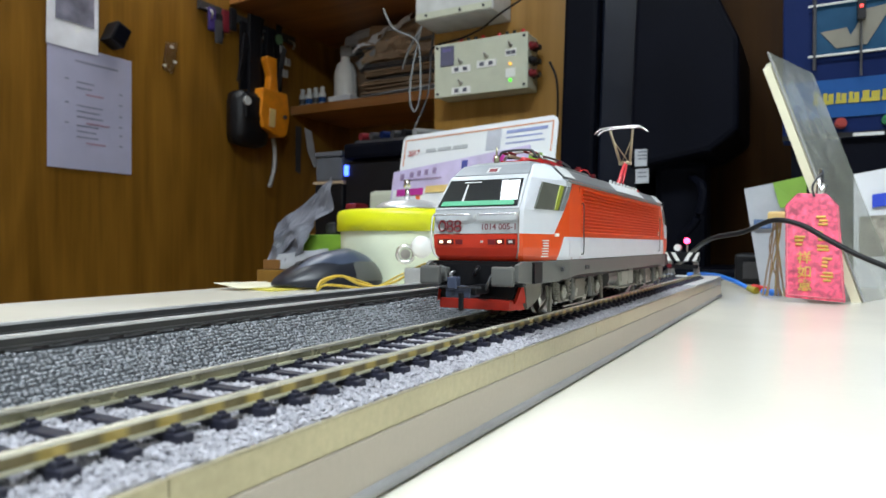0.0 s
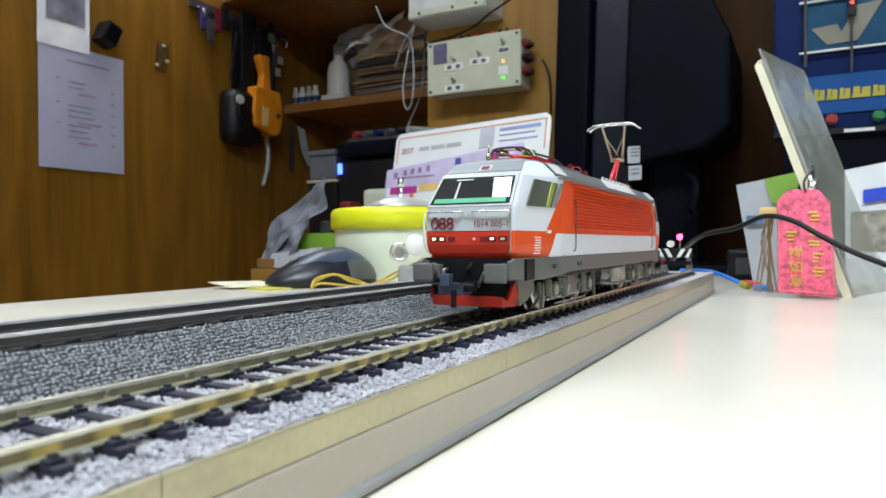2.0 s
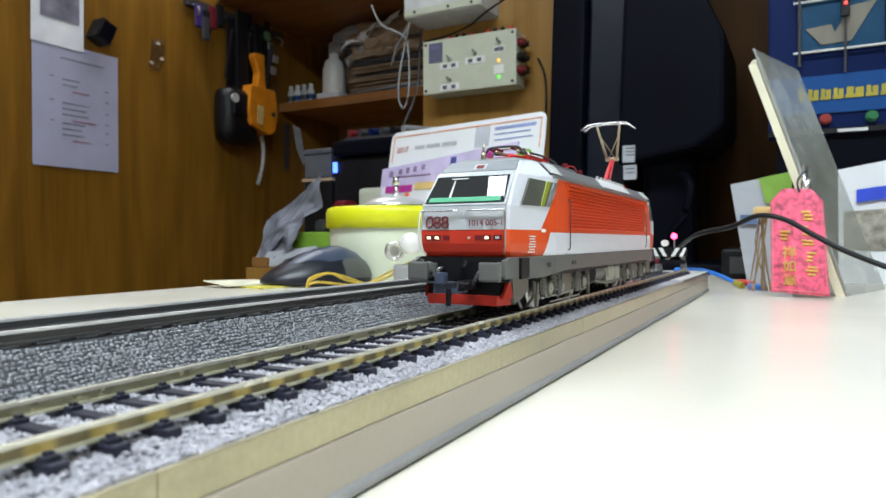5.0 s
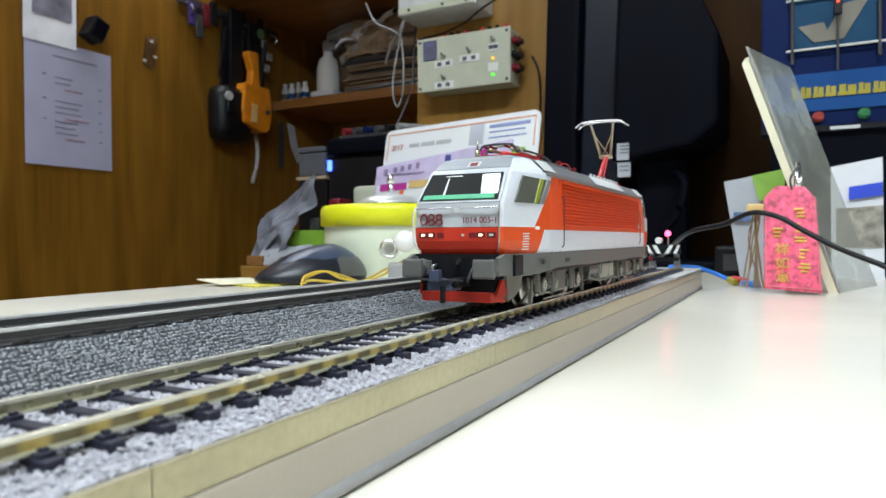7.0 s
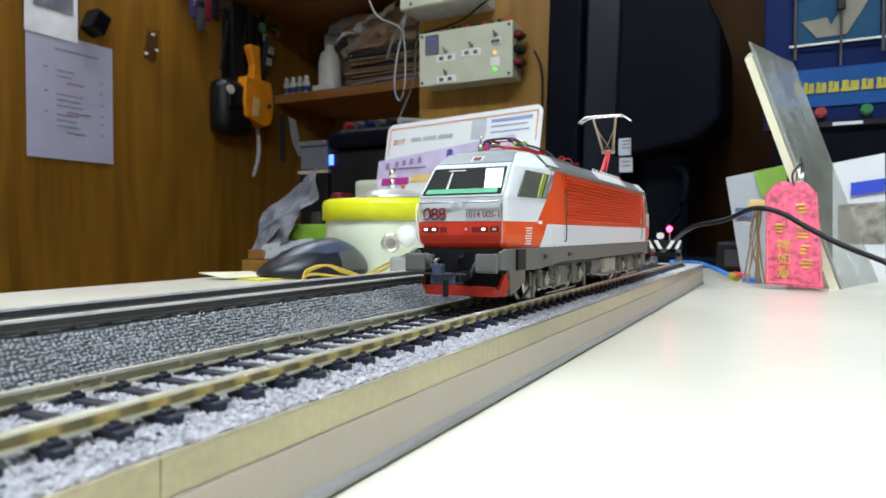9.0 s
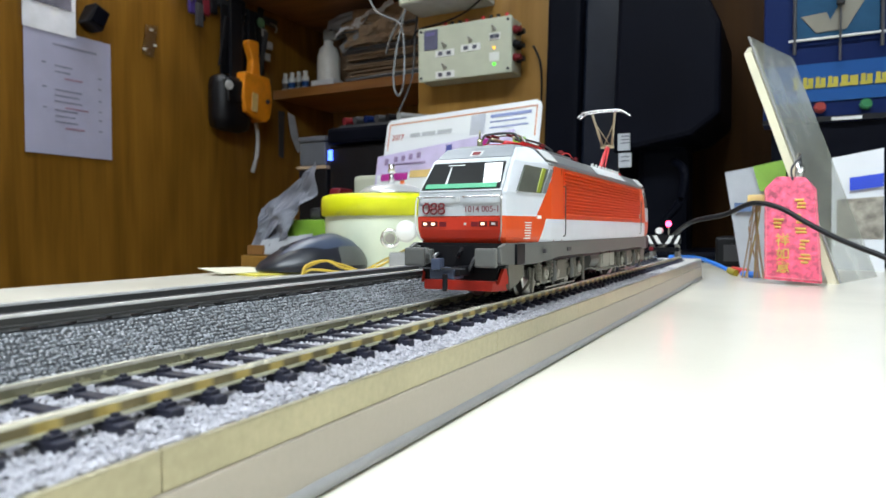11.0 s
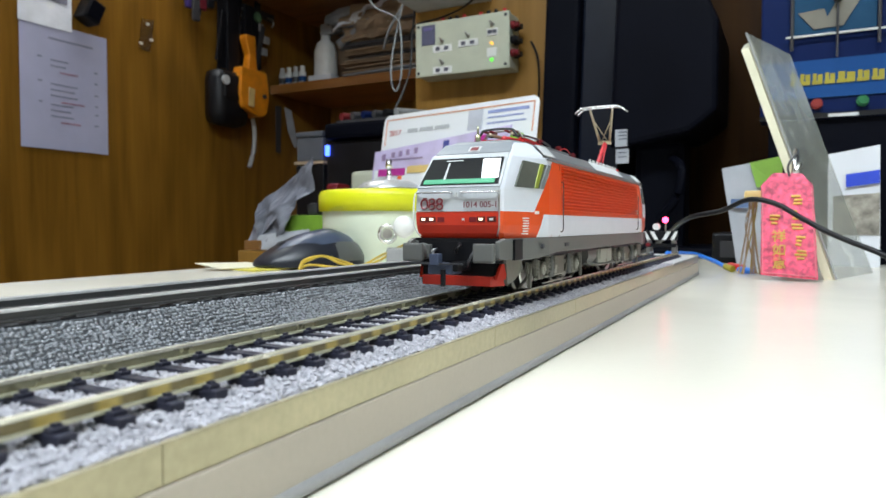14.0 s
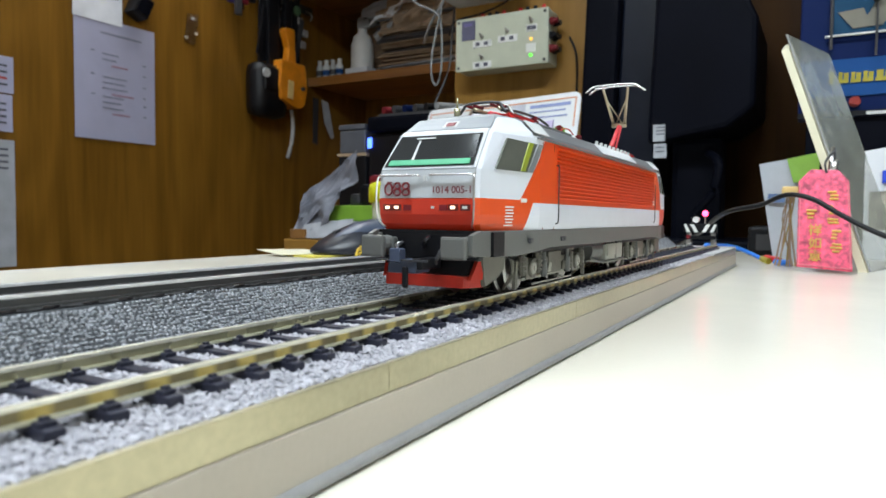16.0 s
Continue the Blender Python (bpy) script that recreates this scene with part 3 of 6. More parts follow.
LIVERY = livery()
bm = B()
rows = []
us = [0.0, 0.05, 0.3, 0.65, 1.0]
for k, (z, yf, h0, h1) in enumerate(LEVELS):
    ys = [yf + (YC - yf) * u for u in us]
    ys = ys + [LEN - q for q in ys[::-1]]
    r_, l_ = [], []
    for q in ys:
        h = skin(q, k)
        if min(q, LEN - q) - yf < 1e-5:
            h -= 0.0005 if k < 9 else 0
        r_.append(bm.verts.new((h, q, z)))
        l_.append(bm.verts.new((-h, q, z)) if k < 9 else r_[-1])
    rows.append((r_, l_))
for (r0, l0), (r1, l1) in zip(rows, rows[1:]):
    n = len(r0)
    for i in range(n - 1):
        for a, c in ((r0, r1), (l0, l1)):
            f = [a[i], a[i + 1], c[i + 1], c[i]]
            bm.faces.new(f)
    for i in (0, n - 1):
        f = [r0[i], r1[i]] + ([l1[i]] if l1[i] is not r1[i] else []) + [l0[i]]
        bm.faces.new(f)
r0, l0 = rows[0]
for i in range(len(r0) - 1):
    bm.faces.new((r0[i], r0[i + 1], l0[i + 1], l0[i]))
body = part("body", bm, LIVERY, loco, "glossy orange body with white band and cabs", bevel=0.0003)


def face_plate(name, pts, material, parent, off=0.00012, thick=0.0006, label="", end=0):
    """A plate lying on the cab's front: points are (x, z)."""
    poly = [(x, front_y(z) - off, z) for x, z in pts]
    if end:
        poly = [(-x, LEN - y, z) for x, y, z in poly]
    return part(name, prism(B(), poly, (0, thick if not end else -thick, 0)), material, parent, label)


def curved_face(name, zs, ws, material, parent, off, end=0, label=""):
    bm = B()
    vs = []
    for z, w in zip(zs, ws):
        y = front_y(z) - off
        vs.append([bm.verts.new((x if not end else -x, y if not end else LEN - y, z)) for x in (-w, w)])
    for a, c in zip(vs, vs[1:]):
        bm.faces.new((a[0], a[1], c[1], c[0]))
    ob = part(name, bm, material, parent, label)
    md = ob.modifiers.new("thick", "SOLIDIFY")
    md.thickness, md.offset = 0.0005, 0
    return ob


for e in (0, 1):
    curved_face("front_apron", [.0156, .0172, .0192, .0226], [.0114, .0118, .0120, .0121], L_RED, body, 0.0002, e, "deep red front apron")
    curved_face("front_panel", [.0228, .0258, .0290], [.0121, .0121, .0120], L_SILVER, body, 0.0002, e, "silver grey front panel")
    curved_face("window_frame", [.0292, .0335, .0378, .0386], [.0121, .0118, .0115, .0113], L_SILVER, body, 0.0002, e)
    curved_face("windscreen", [.0299, .0335, .0373], [.0115, .0111, .0107], DGLASS, body, 0.0006, e, "dark glossy windscreen")
    curved_face("roof_visor", [.0388, .0400, .0419], [.0112, .0109, .0102], pm("visor_grey", (0.25, 0.27, 0.29), 0.4), body, 0.0003, e, "grey visor")
    curved_face("cab_desk", [.0301, .0307, .0313], [.0104, .0104, .0103], pm("cab_green", (0.05, 0.34, 0.17), 0.5), body, 0.0009, e, "green strip behind the windscreen")

def front_fittings():
    """What sits on the front that faces the desk's near end."""
    # added pane, tilted forward at the top to catch the overhead lamp's reflection
    bm = prism(B(), [(.0064, front_y(.0306) - .0008, .0306), (.0112, front_y(.0306) - .0008, .0306), (.0104, front_y(.0370) - .0017, .0370), (.0051, front_y(.0370) - .0017, .0370)], (0, .0010, 0))
    part("side_pane", bm, DGLASS, body, "added glossy pane that mirrors the lamp on the windscreen")
    face_plate("wiper", [(-.0048, .0312), (-.0042, .0312), (-.0046, .0362), (-.0050, .0362)], LTGREY, body, 0.0012, 0.0002)
    face_plate("wiper_arm", [(-.0060, .0366), (-.0010, .0366), (-.0010, .0369), (-.0060, .0369)], LTGREY, body, 0.0012, 0.0002)
    # handrails under the windscreen
    for x0, x1 in ((-.0115, -.0017), (.0018, .0116)):
        bm = tube(B(), [(x0, front_y(.0276) - .0002, .0276), (x0, front_y(.0276) - .0014, .0278), ((x0 + x1) / 2, front_y(.0278) - .0015, .0278), (x1, front_y(.0276) - .0014, .0278), (x1, front_y(.0276) - .0002, .0276)], .00028, 6)
        part("handrail", bm, CHROME, body, "thin bright handrail", smooth=True)
    part("catch", bx(B(), -.0004, .0004, .0055, .0066, .0266, .0278), LTGREY, body)
    # side grab irons at the cab corners
    for s in (-1, 1):
        bm = tube(B(), [(s * .0121, front_y(.028) - .0002, .0282), (s * .0124, front_y(.026) - .0010, .0270), (s * .0125, .0050, .0230), (s * .0124, .0052, .0190), (s * .0116, .0062, .0168), (s * .0112, .0072, .0164)], .00022, 6)
        part("grab_iron", bm, WHITEP if s < 0 else STEEL, body, smooth=True)
    # lamps in the red apron
    for x, w, mt in ((-.0097, .0009, LED_W), (-.0073, .0009, LED_W), (.0072, .0009, LED_W), (.0102, .0010, LTGREY), (.0022, .0006, LTGREY)):
        if w > .0007:
            face_plate("lamp_surround", [(x - .0012, .0200), (x + .0012, .0200), (x + .0012, .0214), (x - .0012, .0214)], pm("lamp_recess", (0.10, 0.008, 0.006), 0.4), body, 0.0006, 0.0003)
        face_plate("headlight", [(x - w * .5, .0204), (x + w * .5, .0204), (x + w * .5, .0210), (x - w * .5, .0210)], mt, body, 0.0009, 0.0003, "lit warm white headlight" if mt is LED_W else "")
    for x in (-.0045, .0048):
        face_plate("dark_lamp", [(x - .0010, .0200), (x + .0010, .0200), (x + .0010, .0213), (x - .0010, .0213)], L_MAROON, body, 0.0006, 0.0003)
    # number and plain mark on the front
    letters("number", "1014 005-1", 0.0022, Matrix.Translation((.0019, .0053, .0238)) @ Matrix.Rotation(radians(90), 4, "X"), pm("number_print", (0.20, 0.06, 0.07), 0.5), body)
    bm = B()
    ym = .0054
    for cx_, cz_, rx_, rz_ in ((-.0094, .0248, .0010, .0013), (-.0071, .0255, .0008, .0007), (-.0071, .0241, .0009, .0007), (-.0048, .0255, .0008, .0007), (-.0048, .0241, .0009, .0007)):
        tube(bm, [(cx_ + rx_ * math.cos(a * math.pi / 4), ym, cz_ + rz_ * math.sin(a * math.pi / 4)) for a in range(9)], .00024, 5)
    for x in (-.0098, -.0091):
        bx(bm, x, x + .0003, ym - .0001, ym + .0004, .02625, .0265)
    part("front_mark", bm, L_MAROON, body, "dark red operator mark")
    # top lamp in the visor
    face_plate("top_lamp_box", [(-.0017, .0396), (.0019, .0396), (.0019, .0412), (-.0017, .0412)], LTGREY, body, 0.0008, 0.0008)
    face_plate("top_lamp", [(-.0010, .0399), (.0012, .0399), (.0012, .0409), (-.0010, .0409)], L_MAROON, body, 0.0011, 0.0005)
    for x in (-.0055, .0062):
        face_plate("rivet", [(x - .0004, .0407), (x + .0004, .0407), (x + .0004, .0412), (x - .0004, .0412)], DKGREY, body, 0.0006, 0.0003)


front_fittings()


def side_plate(name, pts, material, parent, off=0.00015, thick=0.0004, label="", s=1):
    """A plate on the body's side: points are (y, z), split so that it hugs the tapering cab."""
    bm = B()
    poly = [(s * (side_x(y, z) + off), y, z) for y, z in pts]
    prism(bm, poly, (-s * thick, 0, 0))
    return part(name, bm, material, parent, label)


for s in (1, -1):
    for back in (0, 1):
        q = (lambda y: LEN - y) if back else (lambda y: y)
        side_plate("cab_window", [(q(.0128), .0293), (q(.0276), .0293), (q(.0330), .0362), (q(.0192), .0368)], SGLASS, body, label="grey tinted cab window", s=s, off=.0005, thick=.0012)
        side_plate("window_edge", [(q(.0254), .0293), (q(.0276), .0293), (q(.0330), .0362), (q(.0308), .0363)], L_ROOF, body, s=s, off=.0007)
        if not back:
            side_plate("window_strip", [(q(.0226), .0294), (q(.0242), .0294), (q(.0288), .0363), (q(.0272), .0364)], pm("olive_strip", (0.22, 0.26, 0.02), 0.4), body, s=s, off=.0007)
        # driver's door seams and handle rail
        for yd in (.0345, .0425):
            side_plate("door_seam", [(q(yd), .0157), (q(yd + .0003), .0157), (q(yd + .0003), .0372), (q(yd), .0372)], pm("seam", (0.20, 0.03, 0.01), 0.5), body, s=s, off=.00008)
            if yd < .04:
                continue
            bm = tube(B(), [(s * .0170, q(yd + .0006), .0172), (s * .0177, q(yd + .0006), .0180), (s * .0177, q(yd + .0006), .0250), (s * .0177, q(yd + .0006), .0315), (s * .0170, q(yd + .0006), .0320)], .00018, 5)
            part("door_rail", bm, DKGREY, body)
        if not back:
            side_plate("small_sign", [(q(.0236), .0222), (q(.0256), .0222), (q(.0256), .0231), (q(.0236), .0231)], WHITEP, body, s=s, off=.0003)
            for i in range(7):
                z = .0212 - i * .0007
                side_plate("data_line", [(q(.0170 + .0002 * (i % 3)), z), (q(.0203 - .0003 * (i % 2)), z), (q(.0203 - .0003 * (i % 2)), z - .0003), (q(.0170 + .0002 * (i % 3)), z - .0003)], WHITEP, body, s=s, off=.0002)
        else:
            side_plate("small_sign", [(q(.0445), .0240), (q(.0420), .0240), (q(.0420), .0262), (q(.0445), .0262)], WHITEP, body, s=s, off=.0003)
    # louvres
    bm = B()
    nl = 13
    for i in range(nl):
        z = .0236 + i * .00104
        bm = prism(B(), [(s * .01680, .0440, z), (s * .01765, .0440, z + .0001), (s * .01765, .0440, z + .00025), (s * .01680, .0440, z + .0007)], (0, .1135, 0))
        part("louvre", bm, L_ORANGE, body)
    # cornice
    part("cornice", bx(B(), s * .0166 - .0003, s * .0166 + .0003, .031, LEN - .031, .0376, .0381), L_ROOF, body)
    # roof side fittings: pale sheets along the roof edge
    for ya, yb_ in ((.030, .040), (.088, .132), (LEN - .040, LEN - .030)):
        part("roof_sheet", prism(B(), [(s * .0160, ya, .0390), (s * .0160, yb_, .0390), (s * .0131, yb_, .0421), (s * .0131, ya, .0421)], (s * .0002, 0, .0002)), L_WHITE if ya > .08 else LTGREY, body, "pale roof sheet")
        if .05 < ya < .14:
            for i in range(9):
                y = ya + .002 + i * .005
                part("roof_bolt", cyl(B(), (s * .0133, y, .0419), (s * .0133, y, .0432), .0005, seg=8), LTGREY, body)

roof = part("roof_gear", bx(bx(B(), -.0085, .0085, .050, .080, .0432, .0446, .0005), -.0075, .0075, .100, .145, .0432, .0444, .0005), L_ROOF, loco, "grey roof equipment covers")
for x, y in ((-.006, .055), (.006, .055), (-.006, .075), (.006, .075), (.004, .100), (-.004, .125), (.005, .140)):
    bm = cyl(B(), (x, y, .0437), (x, y, .0468), .0007, seg=8)
    for k in range(3):
        cyl(bm, (x, y, .0442 + k * .0009), (x, y, .0446 + k * .0009), .0012, seg=8)
    part("insulator", bm, L_MAROON, roof, "maroon ribbed insulator")
part("hook_line", tube(B(), [(.0075, .070, .0440), (.0075, .0745, .0456), (.0078, .079, .0459), (.0078, .083, .0448)], .0002, 6), REDP, roof)
part("whistle", cyl(cyl(B(), (-.0022, .0245, .043), (-.0022, .0245, .0452), .0008), (-.0022, .0245, .0452), (-.0022, .0245, .0478), .00035, .0002), BRASS, roof, "small brass horn", smooth=True)


def pantograph(y0, d, raised, label):
    """y0: the base's centre, d: the way the knee points, heights above the roof."""
    pg = part("pantograph", bx(bx(B(), -.0065, -.0058, y0 - .008, y0 + .008, .0449, .0455), .0058, .0065, y0 - .008, y0 + .008, .0449, .0455), REDP, loco, label)
    bm = B()
    for x in (-.0062, .0062):
        for k in (-.007, .007):
            cyl(bm, (x, y0 + k, .0428), (x, y0 + k, .0450), .0009, seg=8)
    bx(bm, -.0065, .0065, y0 - .0074, y0 - .0066, .0448, .0454)
    bx(bm, -.0065, .0065, y0 + .0066, y0 + .0074, .0448, .0454)
    part("base_frame", bm, REDP, pg)
    if raised:
        foot, knee, head = Vector((0, y0 - d * .006, .0455)), Vector((0, y0 + d * .009, .0584)), Vector((0, y0 + d * .0015, .0728))
    else:
        foot, knee, head = Vector((0, y0 - d * .006, .0456)), Vector((0, y0 + d * .017, .0466)), Vector((0, y0 - d * .0085, .0468))
    part("lower_arm", cyl(cyl(B(), foot, knee, .0010, .0008, 10), foot + Vector((.0014, d * .003, 0)), knee + Vector((.001, 0, 0)), .0004, seg=6), pm("arm_red", (0.62, 0.05, 0.06), 0.4), pg, "red lower arm", smooth=True)
    bm = B()
    for sx in (-1, 1):
        cyl(bm, knee + Vector((sx * .0022, 0, 0)), head + Vector((sx * (.0052 if raised else .0035), 0, 0)), .00065, .0005, 8)
    cyl(bm, knee - Vector((.0030, 0, 0)), knee + Vector((.0030, 0, 0)), .0010, seg=10)
    cyl(bm, knee + Vector((-.0016, 0, .0002)), knee.lerp(head, .78) + Vector((.0048, 0, 0)), .00025, seg=5)
    cyl(bm, knee + Vector((.0016, 0, .0002)), knee.lerp(head, .78) + Vector((-.0048, 0, 0)), .00025, seg=5)
    part("upper_arm", bm, pm("arm_bronze", (0.50, 0.42, 0.30), 0.3, metal=0.7), pg, "bronze-coloured upper arm", smooth=True)
    w_ = 1.0 if raised else 0.55
    for k in (-.0024, .0024):
        h = head + Vector((0, k, .0006))
        bm = tube(B(), [h + Vector((-.0118 * w_, 0, -.0020)), h + Vector((-.0098 * w_, 0, -.0006)), h + Vector((-.0080 * w_, 0, .0003)), h + Vector((0, 0, .0006)), h + Vector((.0080 * w_, 0, .0003)), h + Vector((.0098 * w_, 0, -.0006)), h + Vector((.0118 * w_, 0, -.0020))], .00038, 6)
        part("contact_strip", bm, CHROME if raised else (STEEL if k > 0 else DKGREY), pg, "bright contact strip" if raised else "folded contact strip", smooth=True)
    bm = B()
    for x in (-.0080 * w_, -.0045 * w_, .0045 * w_, .0080 * w_):
        cyl(bm, head + Vector((x, -.0026, .0006)), head + Vector((x, .0026, .0006)), .0004, seg=6)
    part("head_frame", bm, CHROME if raised else L_MAROON, pg, smooth=True)
    if not raised:
        bm = tube(B(), [(.004, y0 - .008, .0462), (.005, y0, .0469), (.006, y0 + .012, .0466), (.0070, y0 + .018, .0452)], .00035, 6)
        tube(bm, [(-.004, y0 - .008, .0462), (-.003, y0, .0469), (-.002, y0 + .012, .0467), (.0, y0 + .018, .0454)], .00035, 6)
        part("spring_rods", bm, DKGREY, pg)
    return pg

pantograph(.0450, 1, False, "folded front pantograph with red base")
pantograph(.158, 1, True, "raised rear pantograph with red base")

# underframe
frame_ = part("underframe", bx(B(), -.0150, .0150, .010, LEN - .010, .0100, .0154), BLACK, loco, "dark underframe")
SILL = [(.0030, .0106), (.0060, .0102), (.0140, .0098), (.0220, .0098), (.0320, .0106), (.0400, .0112), (.0640, .0112), (.0720, .0110)]
SILL = SILL + [(LEN - y, z) for y, z in SILL[::-1]]
for s in (1, -1):
    bm = B()
    cols = []
    for y, z in SILL:
        v = min(y, LEN - y)
        x = s * min(.0170, .0134 + (v - .003) * .126)
        zt_ = .0157 if v > .0045 else .0148
        cols.append([bm.verts.new(p) for p in ((x, y, z), (x, y, zt_), (x - s * .0012, y, zt_), (x - s * .0012, y, z))])
    for a, c in zip(cols, cols[1:]):
        for k in range(4):
            bm.faces.new((a[k], a[(k + 1) % 4], c[(k + 1) % 4], c[k]))
    bm.faces.new(cols[0])
    bm.faces.new(cols[-1][::-1])
    part("side_sill", bm, L_FRAME, loco, "grey-brown side sill", bevel=.0002)
for e in (0, 1):
    q = (lambda y: LEN - y) if e else (lambda y: y)
    bb = part("buffer_beam", bx(bx(B(), -.0132, .0132, *sorted((q(.0062), q(.0088))), .0092, .0152, .0004), -.0125, .0125, *sorted((q(.0062), q(.010))), .0151, .0157), BLACK, loco, "black buffer beam")
    for s in (1, -1):
        bm = cyl(B(), (s * .0102, q(.0014), .0121), (s * .0102, q(.0066), .0121), .0019, .0024, 14)
        bx(bm, s * .0102 - .0028, s * .0102 + .0028, *sorted((q(.0045), q(.0066))), .0102, .0140, .0004)
        bf = part("buffer", bm, L_FRAME, bb, "grey buffer with rectangular head")
        part("buffer_head", bx(B(), s * .0102 - .0030, s * .0102 + .0030, *sorted((q(.0000), q(.0014))), .0096, .0145, .0006), L_FRAME, bb)
        part("step_box", bx(B(), s * .0122 - .0009, s * .0122 + .0006, *sorted((q(.0056), q(.0085))), .0100, .0150, .0003), L_FRAME, bb)
        bm = tube(B(), [(s * .0060, q(.0060), .0128), (s * .0058, q(.0038), .0120), (s * .0050, q(.0030), .0100), (s * .0040, q(.0038), .0085), (s * .0036, q(.0062), .0090)], .00042, 6)
        part("brake_hose", bm, DKGREY, bb, smooth=True)
        part("hose_cock", cyl(B(), (s * .0062, q(.0052), .0126), (s * .0062, q(.0040), .0122), .0005, seg=6), WHITEP, bb)
    part("screw_coupling", tube(B(), [(0, q(.006), .0128), (.0008, q(.004), .0122), (.0016, q(.0032), .0132), (.0020, q(.004), .0140), (.0010, q(.0055), .0142)], .0005, 6), BLACK, bb)
    cp = part("coupler", bx(bx(B(), -.0042, .0028, *sorted((q(-.0025), q(.0035))), .0066, .0094, .0004), -.0032, -.0006, *sorted((q(-.0035), q(-.0010))), .0089, .0119, .0003), L_BLUEGREY, loco, "blue-black close coupler")
    part("coupler_hook", bx(bx(B(), -.0001, .0011, *sorted((q(-.0034), q(-.0024))), .0036, .0080, .0003), .0016, .0042, *sorted((q(-.0020), q(.0060))), .0074, .0098, .0003), BLACK, cp)
    part("coupler_bar", bx(B(), -.0070, .0060, *sorted((q(-.0030), q(-.0024))), .0092, .0096), DKGREY, cp)
    # snow plough
    bm = prism(B(), [(-.0102, q(.0058), .0058), (.0098, q(.0058), .0058), (.0120, q(.0105), .0058), (-.0122, q(.0105), .0058)], (0, 0, -.0026))
    sp_ = part("snow_plough", bm, PLOUGH, loco, "red snow plough")
    bm = prism(B(), [(-.0110, q(.0074), .0050), (.0096, q(.0074), .0050), (.0106, q(.0080), .0092), (-.0118, q(.0080), .0092)], (0, .0008 if not e else -.0008, 0))
    part("plough_backplate", bm, BLACK, sp_)
    for s in (1, -1):
        part("plough_cheek", prism(B(), [(s * .0106, q(.0062), .0050), (s * .0112, q(.0085), .0090), (s * .0118, q(.0105), .0090), (s * .0118, q(.0095), .0050)], (s * .0008, 0, 0)), PLOUGH, sp_)
        part("rail_guard", prism(B(), [(s * .0118, q(.0103), .0034), (s * .0118, q(.0092), .0100), (s * .0120, q(.0205), .0100), (s * .0120, q(.0198), .0066), (s * .0118, q(.0160), .0046)], (s * .0010, 0, 0)), L_BOGIE, sp_)

